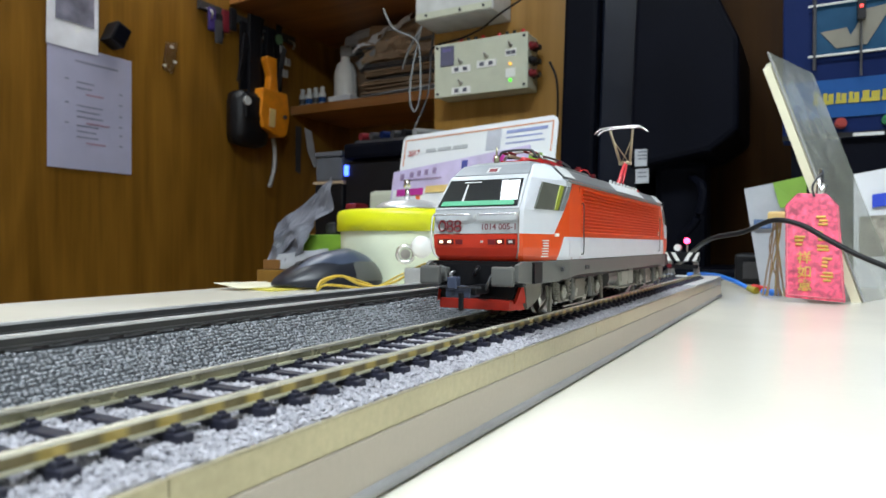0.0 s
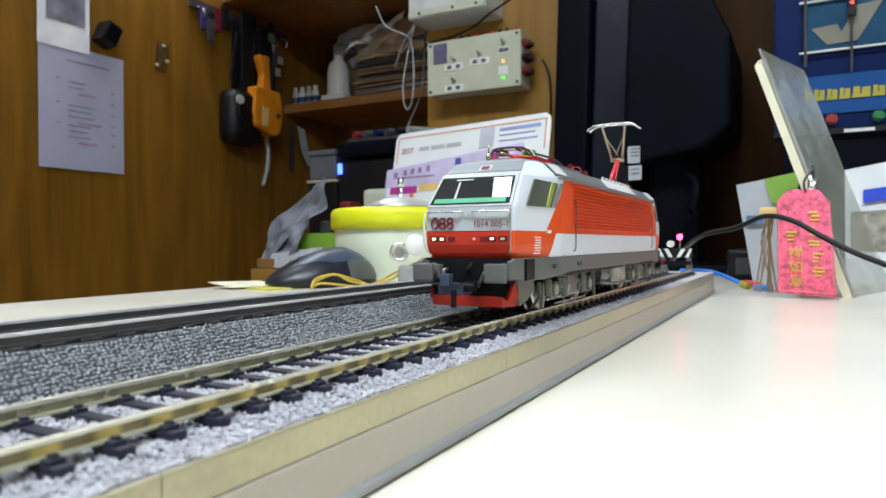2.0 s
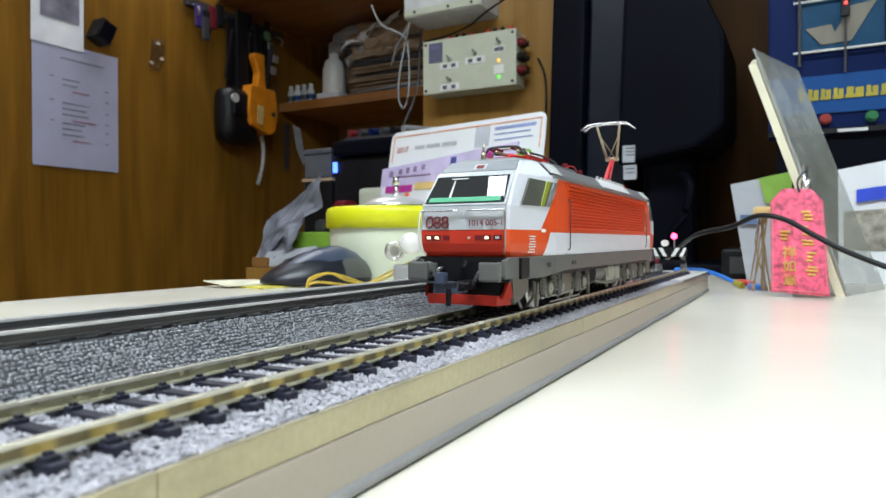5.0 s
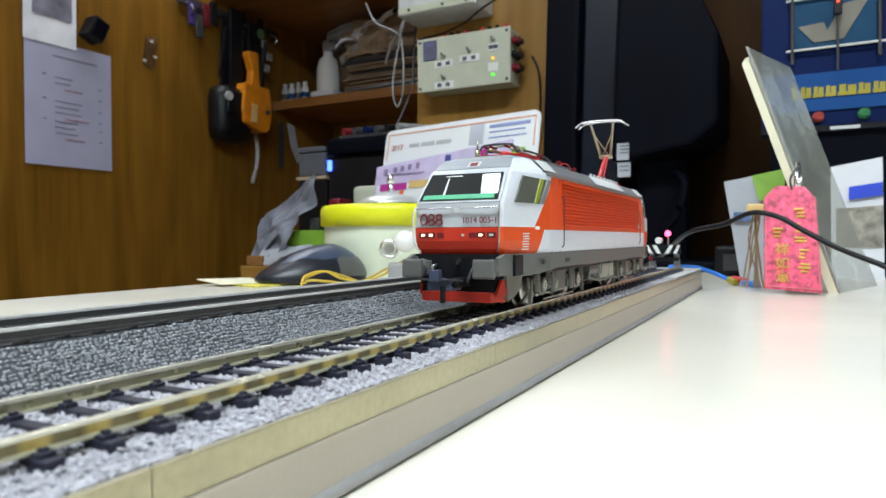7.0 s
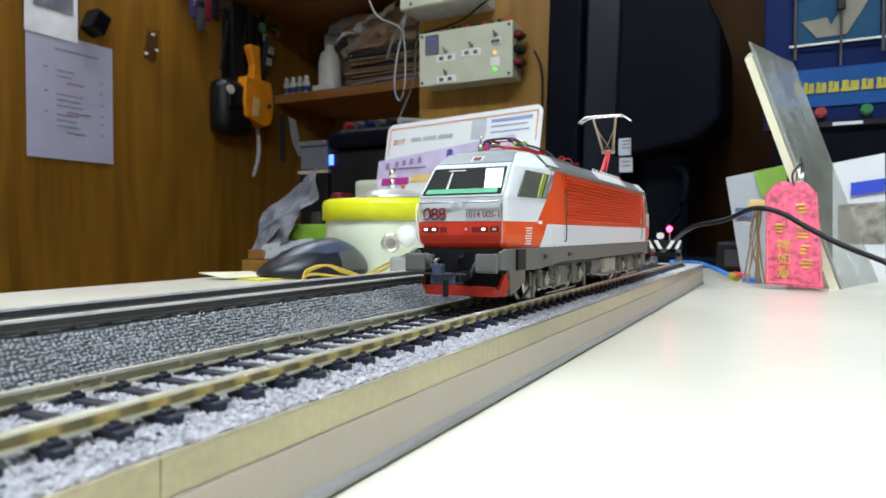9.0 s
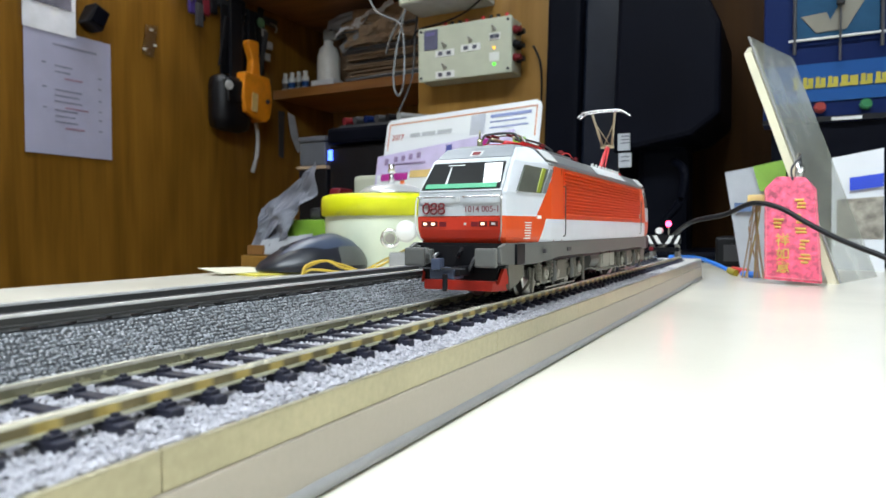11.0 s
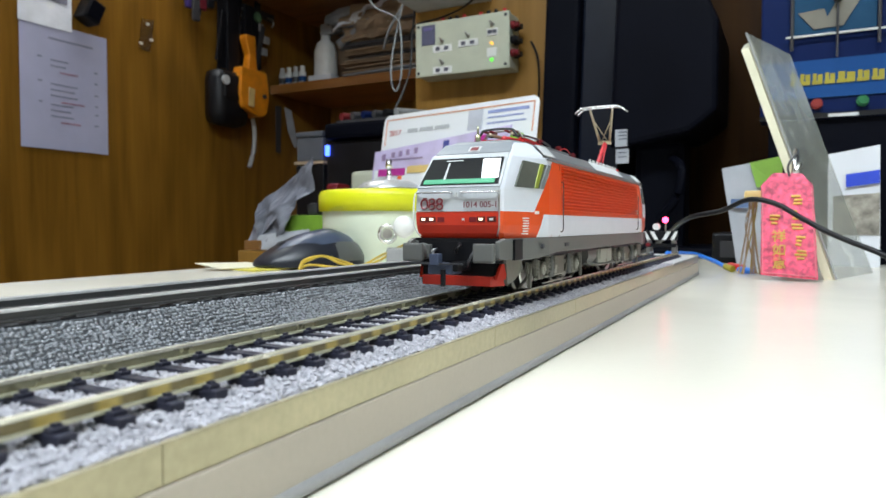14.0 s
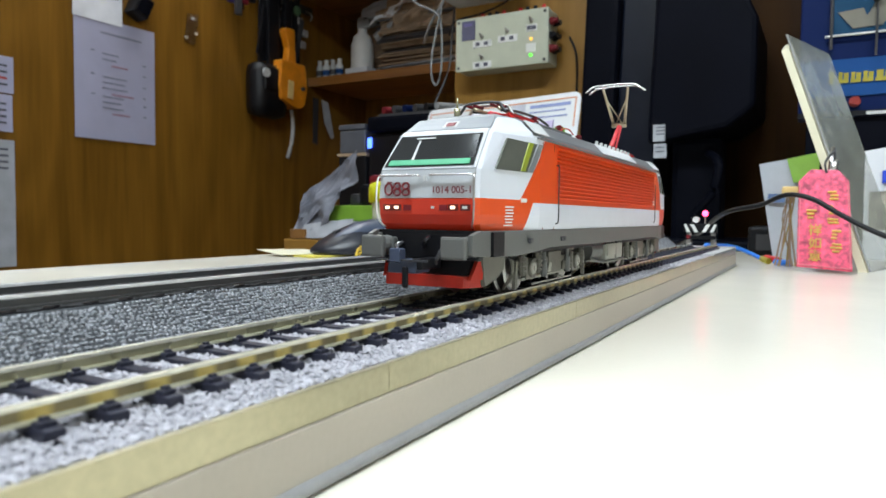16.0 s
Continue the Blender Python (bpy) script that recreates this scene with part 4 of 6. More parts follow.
# bogies
AXLES = []
for yc, fl in ((.0510, 1), (LEN - .0510, -1)):
    bg = part("bogie", bx(B(), -.0065, .0065, yc - .021, yc + .021, .0030, .0098, .0006), BLACK, loco, "dark bogie with detailed side frames")
    for s in (1, -1):
        xo = s * .0132
        bm = B()
        bx(bm, xo - .0008, xo + .0008, yc - .0235, yc + .0235, .0066, .0084, .0003)
        bx(bm, xo - .0010, xo + .0010, yc - .0050, yc + .0050, .0040, .0098, .0003)
        part("side_frame", bm, L_BOGIE, bg)
        for k in (-1, 1):
            ya = yc + k * .0172
            bm = cyl(B(), (xo + s * .0001, ya, .0062), (xo + s * .0016, ya, .0062), .0026, .0022, 14)
            bx(bm, xo - .0006, xo + .0010, ya - .0032, ya + .0032, .0034, .0078, .0003)
            part("axle_box", bm, L_BOGIE, bg)
            for j in (-1, 1):
                bm = B()
                for c in range(5):
                    cyl(bm, (xo + s * .0006, ya + j * .0050, .0052 + c * .0011), (xo + s * .0006, ya + j * .0050, .0058 + c * .0011), .0013, seg=10)
                cyl(bm, (xo + s * .0006, ya + j * .0050, .0046), (xo + s * .0006, ya + j * .0050, .0108), .0008, seg=8)
                part("coil_spring", bm, L_BOGIE, bg)
            bm = prism(B(), [(xo, ya + k * .0082, .0016), (xo, ya + k * .0096, .0016), (xo, ya + k * .0090, .0082), (xo, ya + k * .0078, .0082)], (s * .0008, 0, 0))
            part("brake_hanger", bm, L_BOGIE, bg)
            part("sand_pipe", tube(B(), [(xo, ya + k * .0100, .0088), (xo, ya + k * .0098, .0050), (s * .0102, ya + k * .0080, .0014)], .0004, 6), L_BOGIE, bg)
        for yy in (yc - .009, yc + .009):
            part("damper", cyl(cyl(B(), (xo + s * .0012, yy, .0036), (xo + s * .0012, yy, .0078), .0009, seg=10), (xo + s * .0012, yy, .0078), (xo + s * .0012, yy, .0112), .0006, seg=8), L_FRAME, bg)
        part("step", bx(bx(bx(B(), xo, xo + s * .0014, yc + .0008, yc + .0042, .0026, .0031) if s > 0 else bx(B(), xo + s * .0014, xo, yc + .0008, yc + .0042, .0026, .0031), xo - .0004, xo + .0004, yc + .0008, yc + .0012, .0026, .0066), xo - .0004, xo + .0004, yc + .0038, yc + .0042, .0026, .0066), L_BOGIE, bg)
    for s in (1, -1):
        xo = s * .0136
        part("tie_rod", cyl(B(), (xo, yc - .0225, .0036), (xo, yc + .0225, .0040), .00035, seg=6), L_LTBOX, bg)
        part("brake_rod", cyl(B(), (xo, yc - .0150, .0020), (xo, yc + .0150, .0020), .0003, seg=6), STEEL, bg)
        for j in range(4):
            yy = yc - .0165 + j * .0110
            part("bracket", prism(B(), [(xo, yy, .0044), (xo, yy + .0022, .0044), (xo, yy + .0030, .0066), (xo, yy + .0012, .0070)], (s * .0007, 0, 0)), L_LTBOX if j % 2 else L_BOGIE, bg)
        for k in (-1, 1):
            part("cover", cyl(cyl(B(), (s * .0146, yc + k * .0172, .0062), (s * .0151, yc + k * .0172, .0062), .0017, .0014, 12), (s * .0151, yc + k * .0172, .0062), (s * .0154, yc + k * .0172, .0062), .0007, seg=8), L_LTBOX, bg, "pale axle cover")
    for k in (-1, 1):
        ya = yc + k * .0172
        prof = [(.0018, .0098), (.0060, .0098), (.0066, .0094), (.0066, .0074), (.0076, .0071), (.0076, .0065), (.0018, .0065)]
        bm = B()
        for s in (1, -1):
            b2 = B()
            lathe(b2, [(r, z) for r, z in prof], 28)
            for i in range(4):
                a = math.pi * i / 2
                bx(b2, math.cos(a) * .0040 - .0009, math.cos(a) * .0040 + .0009, math.sin(a) * .0040 - .0009, math.sin(a) * .0040 + .0009, .0092, .0101)
            bmesh.ops.transform(b2, matrix=Matrix.Rotation(s * radians(90), 4, "Y"), verts=b2.verts)
            tmp = bpy.data.meshes.new("tmp")
            b2.to_mesh(tmp)
            b2.free()
            bm.from_mesh(tmp)
            bpy.data.meshes.remove(tmp)
        cyl(bm, (-.0095, 0, 0), (.0095, 0, 0), .0013, seg=10)
        w = part("wheelset", bm, STEEL, loco, "bright-rimmed steel wheelset", bevel=0)
        AXLES.append((w, ya))
# equipment between the bogies
for s in (1, -1):
    part("tank", cyl(B(), (s * .0105, .0835, .0085), (s * .0105, .0955, .0085), .0042, seg=20), L_FRAME, frame_, "dark air tank", smooth=False)
    for a, c in ((.097, .109), (.1105, .1185)):
        part("equipment_box", bx(B(), *sorted((s * .0090, s * .0150)), a, c, .0048, .0116, .0005), L_LTBOX, frame_, "pale grey equipment box")
    part("battery_lid", bx(B(), *sorted((s * .0150, s * .0155)), .098, .108, .0062, .0102, .0002), L_LTBOX, frame_)
    part("pipe", tube(B(), [(s * .0148, .080, .0060), (s * .0150, .095, .0044), (s * .0150, .120, .0044)], .0005, 6), L_BOGIE, frame_)
    for yy in (.0255, .0470, .0490):
        part("fitting", bx(B(), *sorted((s * .0166, s * .0174)), yy, yy + .0018, .0126, .0138, .0002), DKGREY, frame_)

# ---- control box on the back wall ----
cbx = thing("control_box", "cream plastic control box with switches and small lights on the wall", "control box")
bx0, bx1, bz0, bz1, by = -0.460, -0.300, 0.258, 0.342, 0.800
box_part("enclosure", bx0, bx1, by + .006, 0.8445, bz0, bz1, CREAMBOX, cbx, bev=0.003)
face = box_part("front_cover", bx0 - .001, bx1 + .001, by, by + .0055, bz0 - .001, bz1 + .001, CREAMBOX, cbx, bev=0.002)
def fp(u, v):
    return bx0 + (bx1 - bx0) * u, bz0 + (bz1 - bz0) * v
def plate(name, u0, u1, v0, v1, material, parent, label="", d=0.0012):
    a, b_ = fp(u0, v0), fp(u1, v1)
    return box_part(name, a[0], b_[0], by - d, by + .0005, a[1], b_[1], material, parent, label)
plate("meter", .07, .22, .58, .95, pm("meter_face", (0.12, 0.12, 0.19), 0.3), face, "dark grey-blue meter window", .002)
plate("meter_rim", .10, .19, .84, .90, pm("meter_blue", (0.16, 0.14, 0.32), 0.3), face, "", .003)
for u, v in ((.30, .62), (.58, .66), (.835, .80), (.30, .22)):
    x, z = fp(u, v)
    part("toggle_switch", cyl(cyl(B(), (x, by, z), (x, by - .004, z), .0032, seg=10), (x, by - .004, z), (x, by - .012, z + .003), .0012, .0016, 8), STEEL, face, "metal toggle switch", smooth=False)
    w = .055 if u > .8 else .105
    plate("switch_label", u - w, u + w, v - .20, v - .07, WHITEP, face)
    for k in (-.5, .4):
        plate("label_text", u + k * w - .02, u + k * w + .025, v - .17, v - .10, INK, face, "", .0018)
plate("lamp_label", .78, .88, .22, .38, WHITEP, face)
for v, mt, lb in ((.46, LED_A, "lit amber lamp"), (.16, LED_G, "lit green lamp")):
    x, z = fp(.83, v)
    part("indicator", cyl(B(), (x, by, z), (x, by - .004, z), .0026, .0020, 12), mt, face, lb)
for u, v in ((.03, .06), (.97, .06), (.03, .94), (.97, .94)):
    x, z = fp(u, v)
    part("screw", cyl(B(), (x, by, z), (x, by - .0012, z), .0024, seg=10), DKGREY, face)
for i, u in enumerate((.24, .32, .40, .48, .66, .74, .82, .91)):
    x, z = fp(u, 1.0)
    part("terminal", cyl(cyl(B(), (x, by + .02, z), (x, by + .02, z + .006), .0042, seg=10), (x, by + .02, z + .006), (x, by + .02, z + .011), .003, seg=10), REDP if i in (0, 3, 4, 7) else BLACK, cbx, "screw terminal")
for i, (yy, v) in enumerate(((.812, .78), (.826, .78), (.812, .52), (.826, .52), (.812, .28), (.826, .28))):
    x, z = fp(1.0, v)
    part("terminal", cyl(cyl(B(), (x, yy, z), (x + .006, yy, z), .0062, seg=12), (x + .006, yy, z), (x + .012, yy, z), .0042, seg=12), L_MAROON if i in (0, 4) else BLACK, cbx)

ub = thing("upper_device", "pale plastic device box high on the wall", "device")
box_part("case", -0.482, -0.345, 0.775, 0.8445, 0.376, 0.47, LTGREY, ub, bev=0.003)
box_part("lower_rim", -0.480, -0.347, 0.772, 0.774, 0.378, 0.388, CREAMBOX, ub)
for x in (-.46, -.40, -.36):
    part("screw", cyl(B(), (x, .772, .383), (x, .770, .383), .0022, seg=10), DKGREY, ub)

def cable(name, pts, r, material, label):
    ob = part(name, tube(B(), pts, r, 8), material, None, smooth=True)
    return tagged(ob, label, "cable")
cable("black_cable", [(-.485, .82, .325), (-.470, .815, .346), (-.42, .815, .353), (-.38, .81, .362), (-.345, .80, .376), (-.29, .80, .40)], .0016, BLACK, "thin black cable looped over the control box")
cable("black_cable", [(-.275, .83, .30), (-.262, .825, .27), (-.262, .83, .22), (-.27, .835, .16)], .0018, BLACK, "thin black cable hanging beside the control box")
cable("white_cable", [(-.60 + .006, .85, .44), (-.56, .83, .395), (-.515 + .006, .82, .365), (-.503 + .006, .815, .33), (-.500 + .006, .81, .27), (-.508 + .006, .81, .243), (-.517 + .006, .81, .25), (-.520 + .006, .81, .28), (-.512, .82, .33), (-.500, .83, .40)], .0017, WIREW, "looped grey-white cable hanging by the shelf")
cable("white_cable", [(-.56, .86, .33), (-.535, .84, .355), (-.505, .83, .385), (-.480, .83, .42)], .0024, WIREW, "looped grey-white cable hanging by the shelf")
cable("grey_cable", [(-.478, .835, .42), (-.484, .83, .34), (-.488, .825, .27), (-.505, .80, .20), (-.525, .78, .13)], .0017, DKGREY, "dark grey cable hanging down the wooden pillar")

# ---- things on the left wall ----
XW = -1.2995
DY, DZ = -0.010, 0.011
seen_before = set(bpy.data.objects)
def sheet(name, label, y0, y1, z0, z1, material, cat, lift=0.0015, tilt=0.0):
    t = thing(name, label, cat)
    ob = part("sheet", prism(B(), [(XW + lift, y0, z0), (XW + lift, y1, z0 - tilt), (XW + lift * 1.5, y1, z1 - tilt), (XW + lift * 1.5, y0, z1)], (.0008, 0, 0)), material, t)
    return t
pp = sheet("paper_notice", "white printed notice sheet taped to the wooden wall", .675, .870, .167, .428, NOTICE, "paper")
def bar(par, y0, y1, z, h, material):
    part("text_line", bx(B(), XW + .0030, XW + .0036, y0, y1, z, z + h), material, par)
bar(pp, .735, .835, .396, .004, INKL)
for zz, nrow, w in ((.355, 3, .04), (.305, 4, .06), (.262, 4, .05)):
    bar(pp, .712, .720, zz, .003, INKL)
    for i in range(nrow):
        last = i == nrow - 1
        bar(pp, .738 + .022 * last, .738 + w + .022 * last - .006 * (i % 2), zz - .012 * i - .003, .003, REDINKL if last else INKL)
        if i % 2 == 0:
            bar(pp, .838, .846, zz - .012 * i - .012, .003, INKL)
# sheet is white below the picture: glare on the photo put into colour
ph = sheet("glossy_photo", "glossy photo print on the wooden wall", .672, .786, .420, .56, pm("photo_glare", (0.85, 0.86, 0.92), 0.12, var=.2, scale=12, bump=0), "photo", .004)
part("picture", bx(B(), XW + .0070, XW + .0076, .69, .775, .475, .556), pm("photo_dark", (0.20, 0.20, 0.26), 0.15, var=.5, scale=20), ph)
bc = thing("key_holder", "small black square box hung on the wall", "holder", at=Matrix.Translation((XW + .022, .817, .470)) @ Matrix.Rotation(radians(-24), 4, "X"))
box_part("case", -.02, .02, -.019, .019, -.024, .024, BLACK, bc, bev=.004)
box_part("inset", .0205, .022, -.014, .014, -.018, .018, MONBLACK, bc)
tw = thing("tape_bag", "small clear plastic bag taped to the wall", "bag")
part("film", prism(B(), [(XW + .002, .955, .43), (XW + .002, .985, .425), (XW + .002, 1.0, .505), (XW + .002, .965, .50)], (.0012, 0, 0)), glass("film", (.9, .9, .9), .25), tw)
# white bits put the glints on the film into shape and colour
for y, z in ((.955, .437), (.985, .452), (.975, .487)):
    part("highlight_knot", bx(B(), XW + .003, XW + .005, y, y + .010, z, z + .006, .001), WHITEP, tw)
for i, (y0, y1, z0, z1, mt) in enumerate(((.40, .553, .235, .305, NOTICE), (.40, .550, .161, .232, NOTICE), (.36, .552, -.10, .145, PAPER2))):
    t = sheet("wall_leaflet", "pale printed leaflet pinned to the wooden wall", y0, y1, z0, z1, mt, "paper")
    for k in range(4):
        bar(t, y1 - .05, y1 - .012, z1 - .02 - .012 * k, .004, REDINK if (k == 2 and i == 0) else INK)

# hanging tools
rack = thing("tool_hooks", "dark rail of hooks fixed to the wooden wall", "hook rail")
box_part("rail", XW, XW + .012, 1.06, 1.42, .61, .63, DKGREY, rack)
for i in range(6):
    y = 1.08 + i * .062
    part("hook", tube(B(), [(XW + .010, y, .615), (XW + .03, y, .605), (XW + .035, y, .592), (XW + .028, y, .585)], .003, 6), STEEL, rack)
og = thing("orange_pouch", "orange plastic tool case hanging by its handle", "tool case", at=Matrix.Translation((XW + .060, 1.262, .376)) @ Matrix.Rotation(radians(-4), 4, "X"))
bm = prism(B(), [(-.02, -.054, .052), (-.02, .042, .058), (-.02, .050, .030), (-.02, .056, -.018), (-.02, .050, -.055), (-.02, .036, -.066), (-.02, .018, -.070), (-.02, -.044, -.056), (-.02, -.056, -.02)], (.042, 0, 0))
part("case", bm, ORANGE, og, bevel=.004)
part("handle", prism(B(), [(-.012, -.020, .050), (-.012, .016, .054), (-.012, .010, .090), (-.012, .004, .150), (-.012, -.034, .146), (-.012, -.036, .135), (-.012, -.016, .095)], (.024, 0, 0)), ORANGE, og, bevel=.004)
box_part("label", .026, .0275, -.03, -.008, -.05, .0, AMBER, og)
part("knob", cyl(B(), (.025, .03, -.012), (.031, .03, -.012), .006, seg=10), DKGREY, og)
bagb = thing("black_pouch", "black fabric pouch hanging from hooks", "pouch", at=pose(XW + .04, 1.203, .36))
part("pouch", bx(B(), -.035, .03, -.062, .055, -.090, .06, .031), BLACK, bagb, smooth=True)
part("flap", bx(B(), .020, .034, -.045, .04, -.02, .045, .0065), BLACK, bagb, smooth=True)
part("ring", cyl(B(), (.034, -.045, .025), (.040, -.045, .025), .012, seg=16), LTGREY, bagb)
part("strap", bx(bx(B(), .0, .012, -.01, .03, .05, .27, .003), .008, .018, .05, .075, -.02, .25, .003), BLACK, bagb)
st = thing("black_camera_straps", "black straps with buckles hanging from hooks", "straps")
for y, z0, z1, w in ((1.235, .42, .605, .035), (1.285, .40, .60, .022), (1.33, .47, .60, .045), (1.37, .44, .59, .02)):
    part("strap", prism(B(), [(XW + .03, y - w / 2, z0), (XW + .03, y + w / 2, z0 + .01), (XW + .034, y + w / 2, z1), (XW + .034, y - w / 2, z1)], (.006, 0, 0)), BLACK, st)
for y, z in ((1.25, .55), (1.36, .555), (1.385, .525), (1.375, .49)):
    part("buckle", bx(B(), XW + .038, XW + .046, y, y + .022, z, z + .022, .003), GREY, st, "grey buckle")
for y, z0, z1, w in ((1.262, .44, .56, .05), (1.305, .45, .53, .05)):
    part("case", bx(B(), XW + .006, XW + .032, y - w / 2, y + w / 2, z0, z1, .012), BLACK, st, smooth=True)
for i in range(9):
    y, z, a = 1.225 + .018 * i, .50 + .02 * (i % 4), (-.02, .015, .03, -.01)[i % 4]
    part("strap", prism(B(), [(XW + .034, y + a, z - .06), (XW + .034, y + a + .016, z - .055), (XW + .040, y + .020, z + .07), (XW + .040, y, z + .075)], (.007, 0, 0)), (BLACK, BLACK, DKGREY)[i % 3], st, bevel=.002)
st.location.y = -.045
part("green_knob", cyl(B(), (XW + .03, 1.355, .59), (XW + .05, 1.355, .59), .014, seg=14), pm("dull_green", (0.08, 0.16, 0.08), 0.5), st)
kb = thing("key_bunch", "bunch of coloured keys and tags on a hook", "keys")
for i, (y, z, mt) in enumerate(((1.075, .585, pm("violet", (0.05, 0.03, 0.16), 0.4)), (1.10, .575, BLACK), (1.115, .59, pm("dull_red", (0.14, 0.01, 0.02), 0.4)), (1.09, .555, DKGREY), (1.135, .60, BLACK))):
    part("tag", bx(B(), XW + .02 + .003 * i, XW + .03 + .003 * i, y, y + .022, z - .03, z + .03, .004), mt, kb)
tail = part("grey_strap", tube(B(), [(XW + .03, 1.305, .31), (XW + .03, 1.312, .27), (XW + .03, 1.308, .22), (XW + .03, 1.290, .17)], .006, 8), LTGREY, None, smooth=True)
tagged(tail, "pale grey strap end hanging below the orange case", "strap")
fl = thing("hanging_tags", "pale paper tags hanging by the shelf", "tags")
part("tag", prism(B(), [(XW + .03, 1.44, .36), (XW + .03, 1.47, .355), (XW + .03, 1.50, .25), (XW + .03, 1.485, .245), (XW + .03, 1.455, .29)], (.002, 0, 0)), PAPER2, fl)
part("tag", prism(B(), [(XW + .03, 1.40, .36), (XW + .03, 1.425, .36), (XW + .03, 1.42, .22), (XW + .03, 1.40, .225)], (.002, 0, 0)), DKGREY, fl)

for ob in [o for o in bpy.data.objects if o not in seen_before and o.parent is None]:
    ob.location.y += DY
    ob.location.z += DZ

# ---- clutter on the shelf ----
ZS = 0.4325
sbt = thing("spray_bottle", "grey-white plastic bottle with narrow neck on the shelf", "bottle", at=pose(-1.145, 1.47, ZS))
part("flask", lathe(B(), [(0, 0), (.033, 0), (.035, .01), (.034, .095), (.026, .122), (.014, .132), (.014, .145), (0, .145)], 24), WHITEP, sbt, smooth=True)
part("nozzle", bx(bx(B(), -.014, .03, -.01, .01, .146, .172, .004), -.012, .012, -.009, .009, .172, .178), GREY, sbt)
for i, x in enumerate((-1.275, -1.25, -1.225, -1.20)):
    b_ = thing("small_bottle", "small white bottle with blue label on the shelf", "bottle", "small bottles on the shelf", at=pose(x, 1.43, ZS))
    part("flask", lathe(B(), [(0, 0), (.011, 0), (.011, .035), (.007, .042), (.007, .055), (0, .055)], 14), WHITEP if i % 2 else LTGREY, b_, smooth=True)
    part("label", lathe(B(), [(.0114, .008), (.0114, .024)], 14), BLUEL if i % 2 else DKGREY, b_, smooth=True)
cz = thing("cardboard_tray", "small white carton on the shelf", "carton", at=pose(-1.14, 1.43, ZS))
box_part("tray", -.03, .05, -.012, .06, 0, .02, PAPER, cz, bev=.001)
rs = random.Random(4)
CARD = pm("brown_card", (0.35, 0.25, 0.165), 0.8, var=.2, scale=20)
for i in range(9):
    mt = (PAPER2, CARD, CARD, DKGREY, CARD, DKGREY, CARD, CARD, SLATE0)[i]
    z = ZS + i * .0165
    p_ = thing("paper_stack", "pile of loose papers and envelopes on the shelf", "papers", "papers on the shelf", at=Matrix.Translation((-.90 + rs.uniform(-.03, .03), 1.54, z)) @ Matrix.Rotation(rs.uniform(-.12, .12), 4, "Z"))
    n_ = 4
    for k in range(n_):
        box_part("sheet", -.15 + .006 * k, .15 + rs.uniform(-.02, .02), -.11 + rs.uniform(-.02, .02), .10, k * .004, k * .004 + .0035, mt, p_)
for i, (a, c, d, mt) in enumerate((((-1.06, 1.45, ZS + .155), (-.80, 1.47, ZS + .215), .030, CARD), ((-1.02, 1.44, ZS + .185), (-.74, 1.46, ZS + .16), .022, CARD), ((-1.16, 1.52, ZS + .195), (-1.02, 1.50, ZS + .205), .028, PAPER2), ((-1.06, 1.42, ZS + .10), (-.78, 1.47, ZS + .26), .012, WIREW))):
    r_ = thing("paper_roll", "crumpled rolled paper bag lying on the pile", "paper roll")
    bm = cyl(B(), a, c, d, d * .8, 14)
    bmesh.ops.subdivide_edges(bm, edges=bm.edges, cuts=2)
    for v in bm.verts:
        v.co += Vector((noise.noise(v.co * 30), noise.noise(v.co * 30 + Vector((7, 0, 0))), noise.noise(v.co * 30 + Vector((0, 5, 0))))) * .014
    part("roll", bm, mt, r_, smooth=False)
# upright prop so that the rolls lie on the pile
pr = thing("shelf_box", "brown carton standing on the shelf", "carton", at=pose(-1.12, 1.62, ZS))
box_part("carton", -.09, .22, -.06, .05, 0, .19, CARD, pr, bev=.003)

# ---- counter under the shelf ----
pt = thing("black_printer", "black office printer with a blue power light", "printer")
box_part("case", -.566, -.40, .70, .84, ZT, .150, BLACK, pt, bev=.006)
box_part("lid", -.562, -.41, .69, .84, .151, .176, MONBLACK, pt, bev=.006)
box_part("output_tray", -.56, -.42, .698, .6995, .02, .03, DKGREY, pt)
box_part("power_light", -.5645, -.5580, .696, .6995, .127, .143, LED_B, pt, "lit blue power light")
gb = thing("grey_box", "grey plastic box on a black stand", "box")
box_part("case", -.624, -.572, .70, .76, .1205, .158, SLATE0, gb, bev=.003)
box_part("lid", -.625, -.571, .698, .762, .1585, .167, SLATE0, gb, bev=.002)
gs = thing("black_stand", "black metal stand beside the printer", "stand")
box_part("body", -.626, -.570, .70, .80, ZT, .115, BLACK, gs, bev=.003)
box_part("top_board", -.628, -.569, .698, .802, .1155, .120, CARD, gs)
ft = thing("tool_tray", "open tray of small tools on top of the printer", "tray")
box_part("tray", -.56, -.43, .72, .83, .1765, .184, DKGREY, ft)
for i in range(6):
    x = -.550 + i * .020
    part("tool", cyl(B(), (x, .72, .190), (x + .03, .81, .196), .006, seg=8), (L_MAROON, DKGREY, BLUEP, DKGREY, BLACK, GREY)[i], ft)
rs = random.Random(8)
SLATE = pm("slate_film", (0.20, 0.21, 0.25), 0.35, var=.3, scale=25)
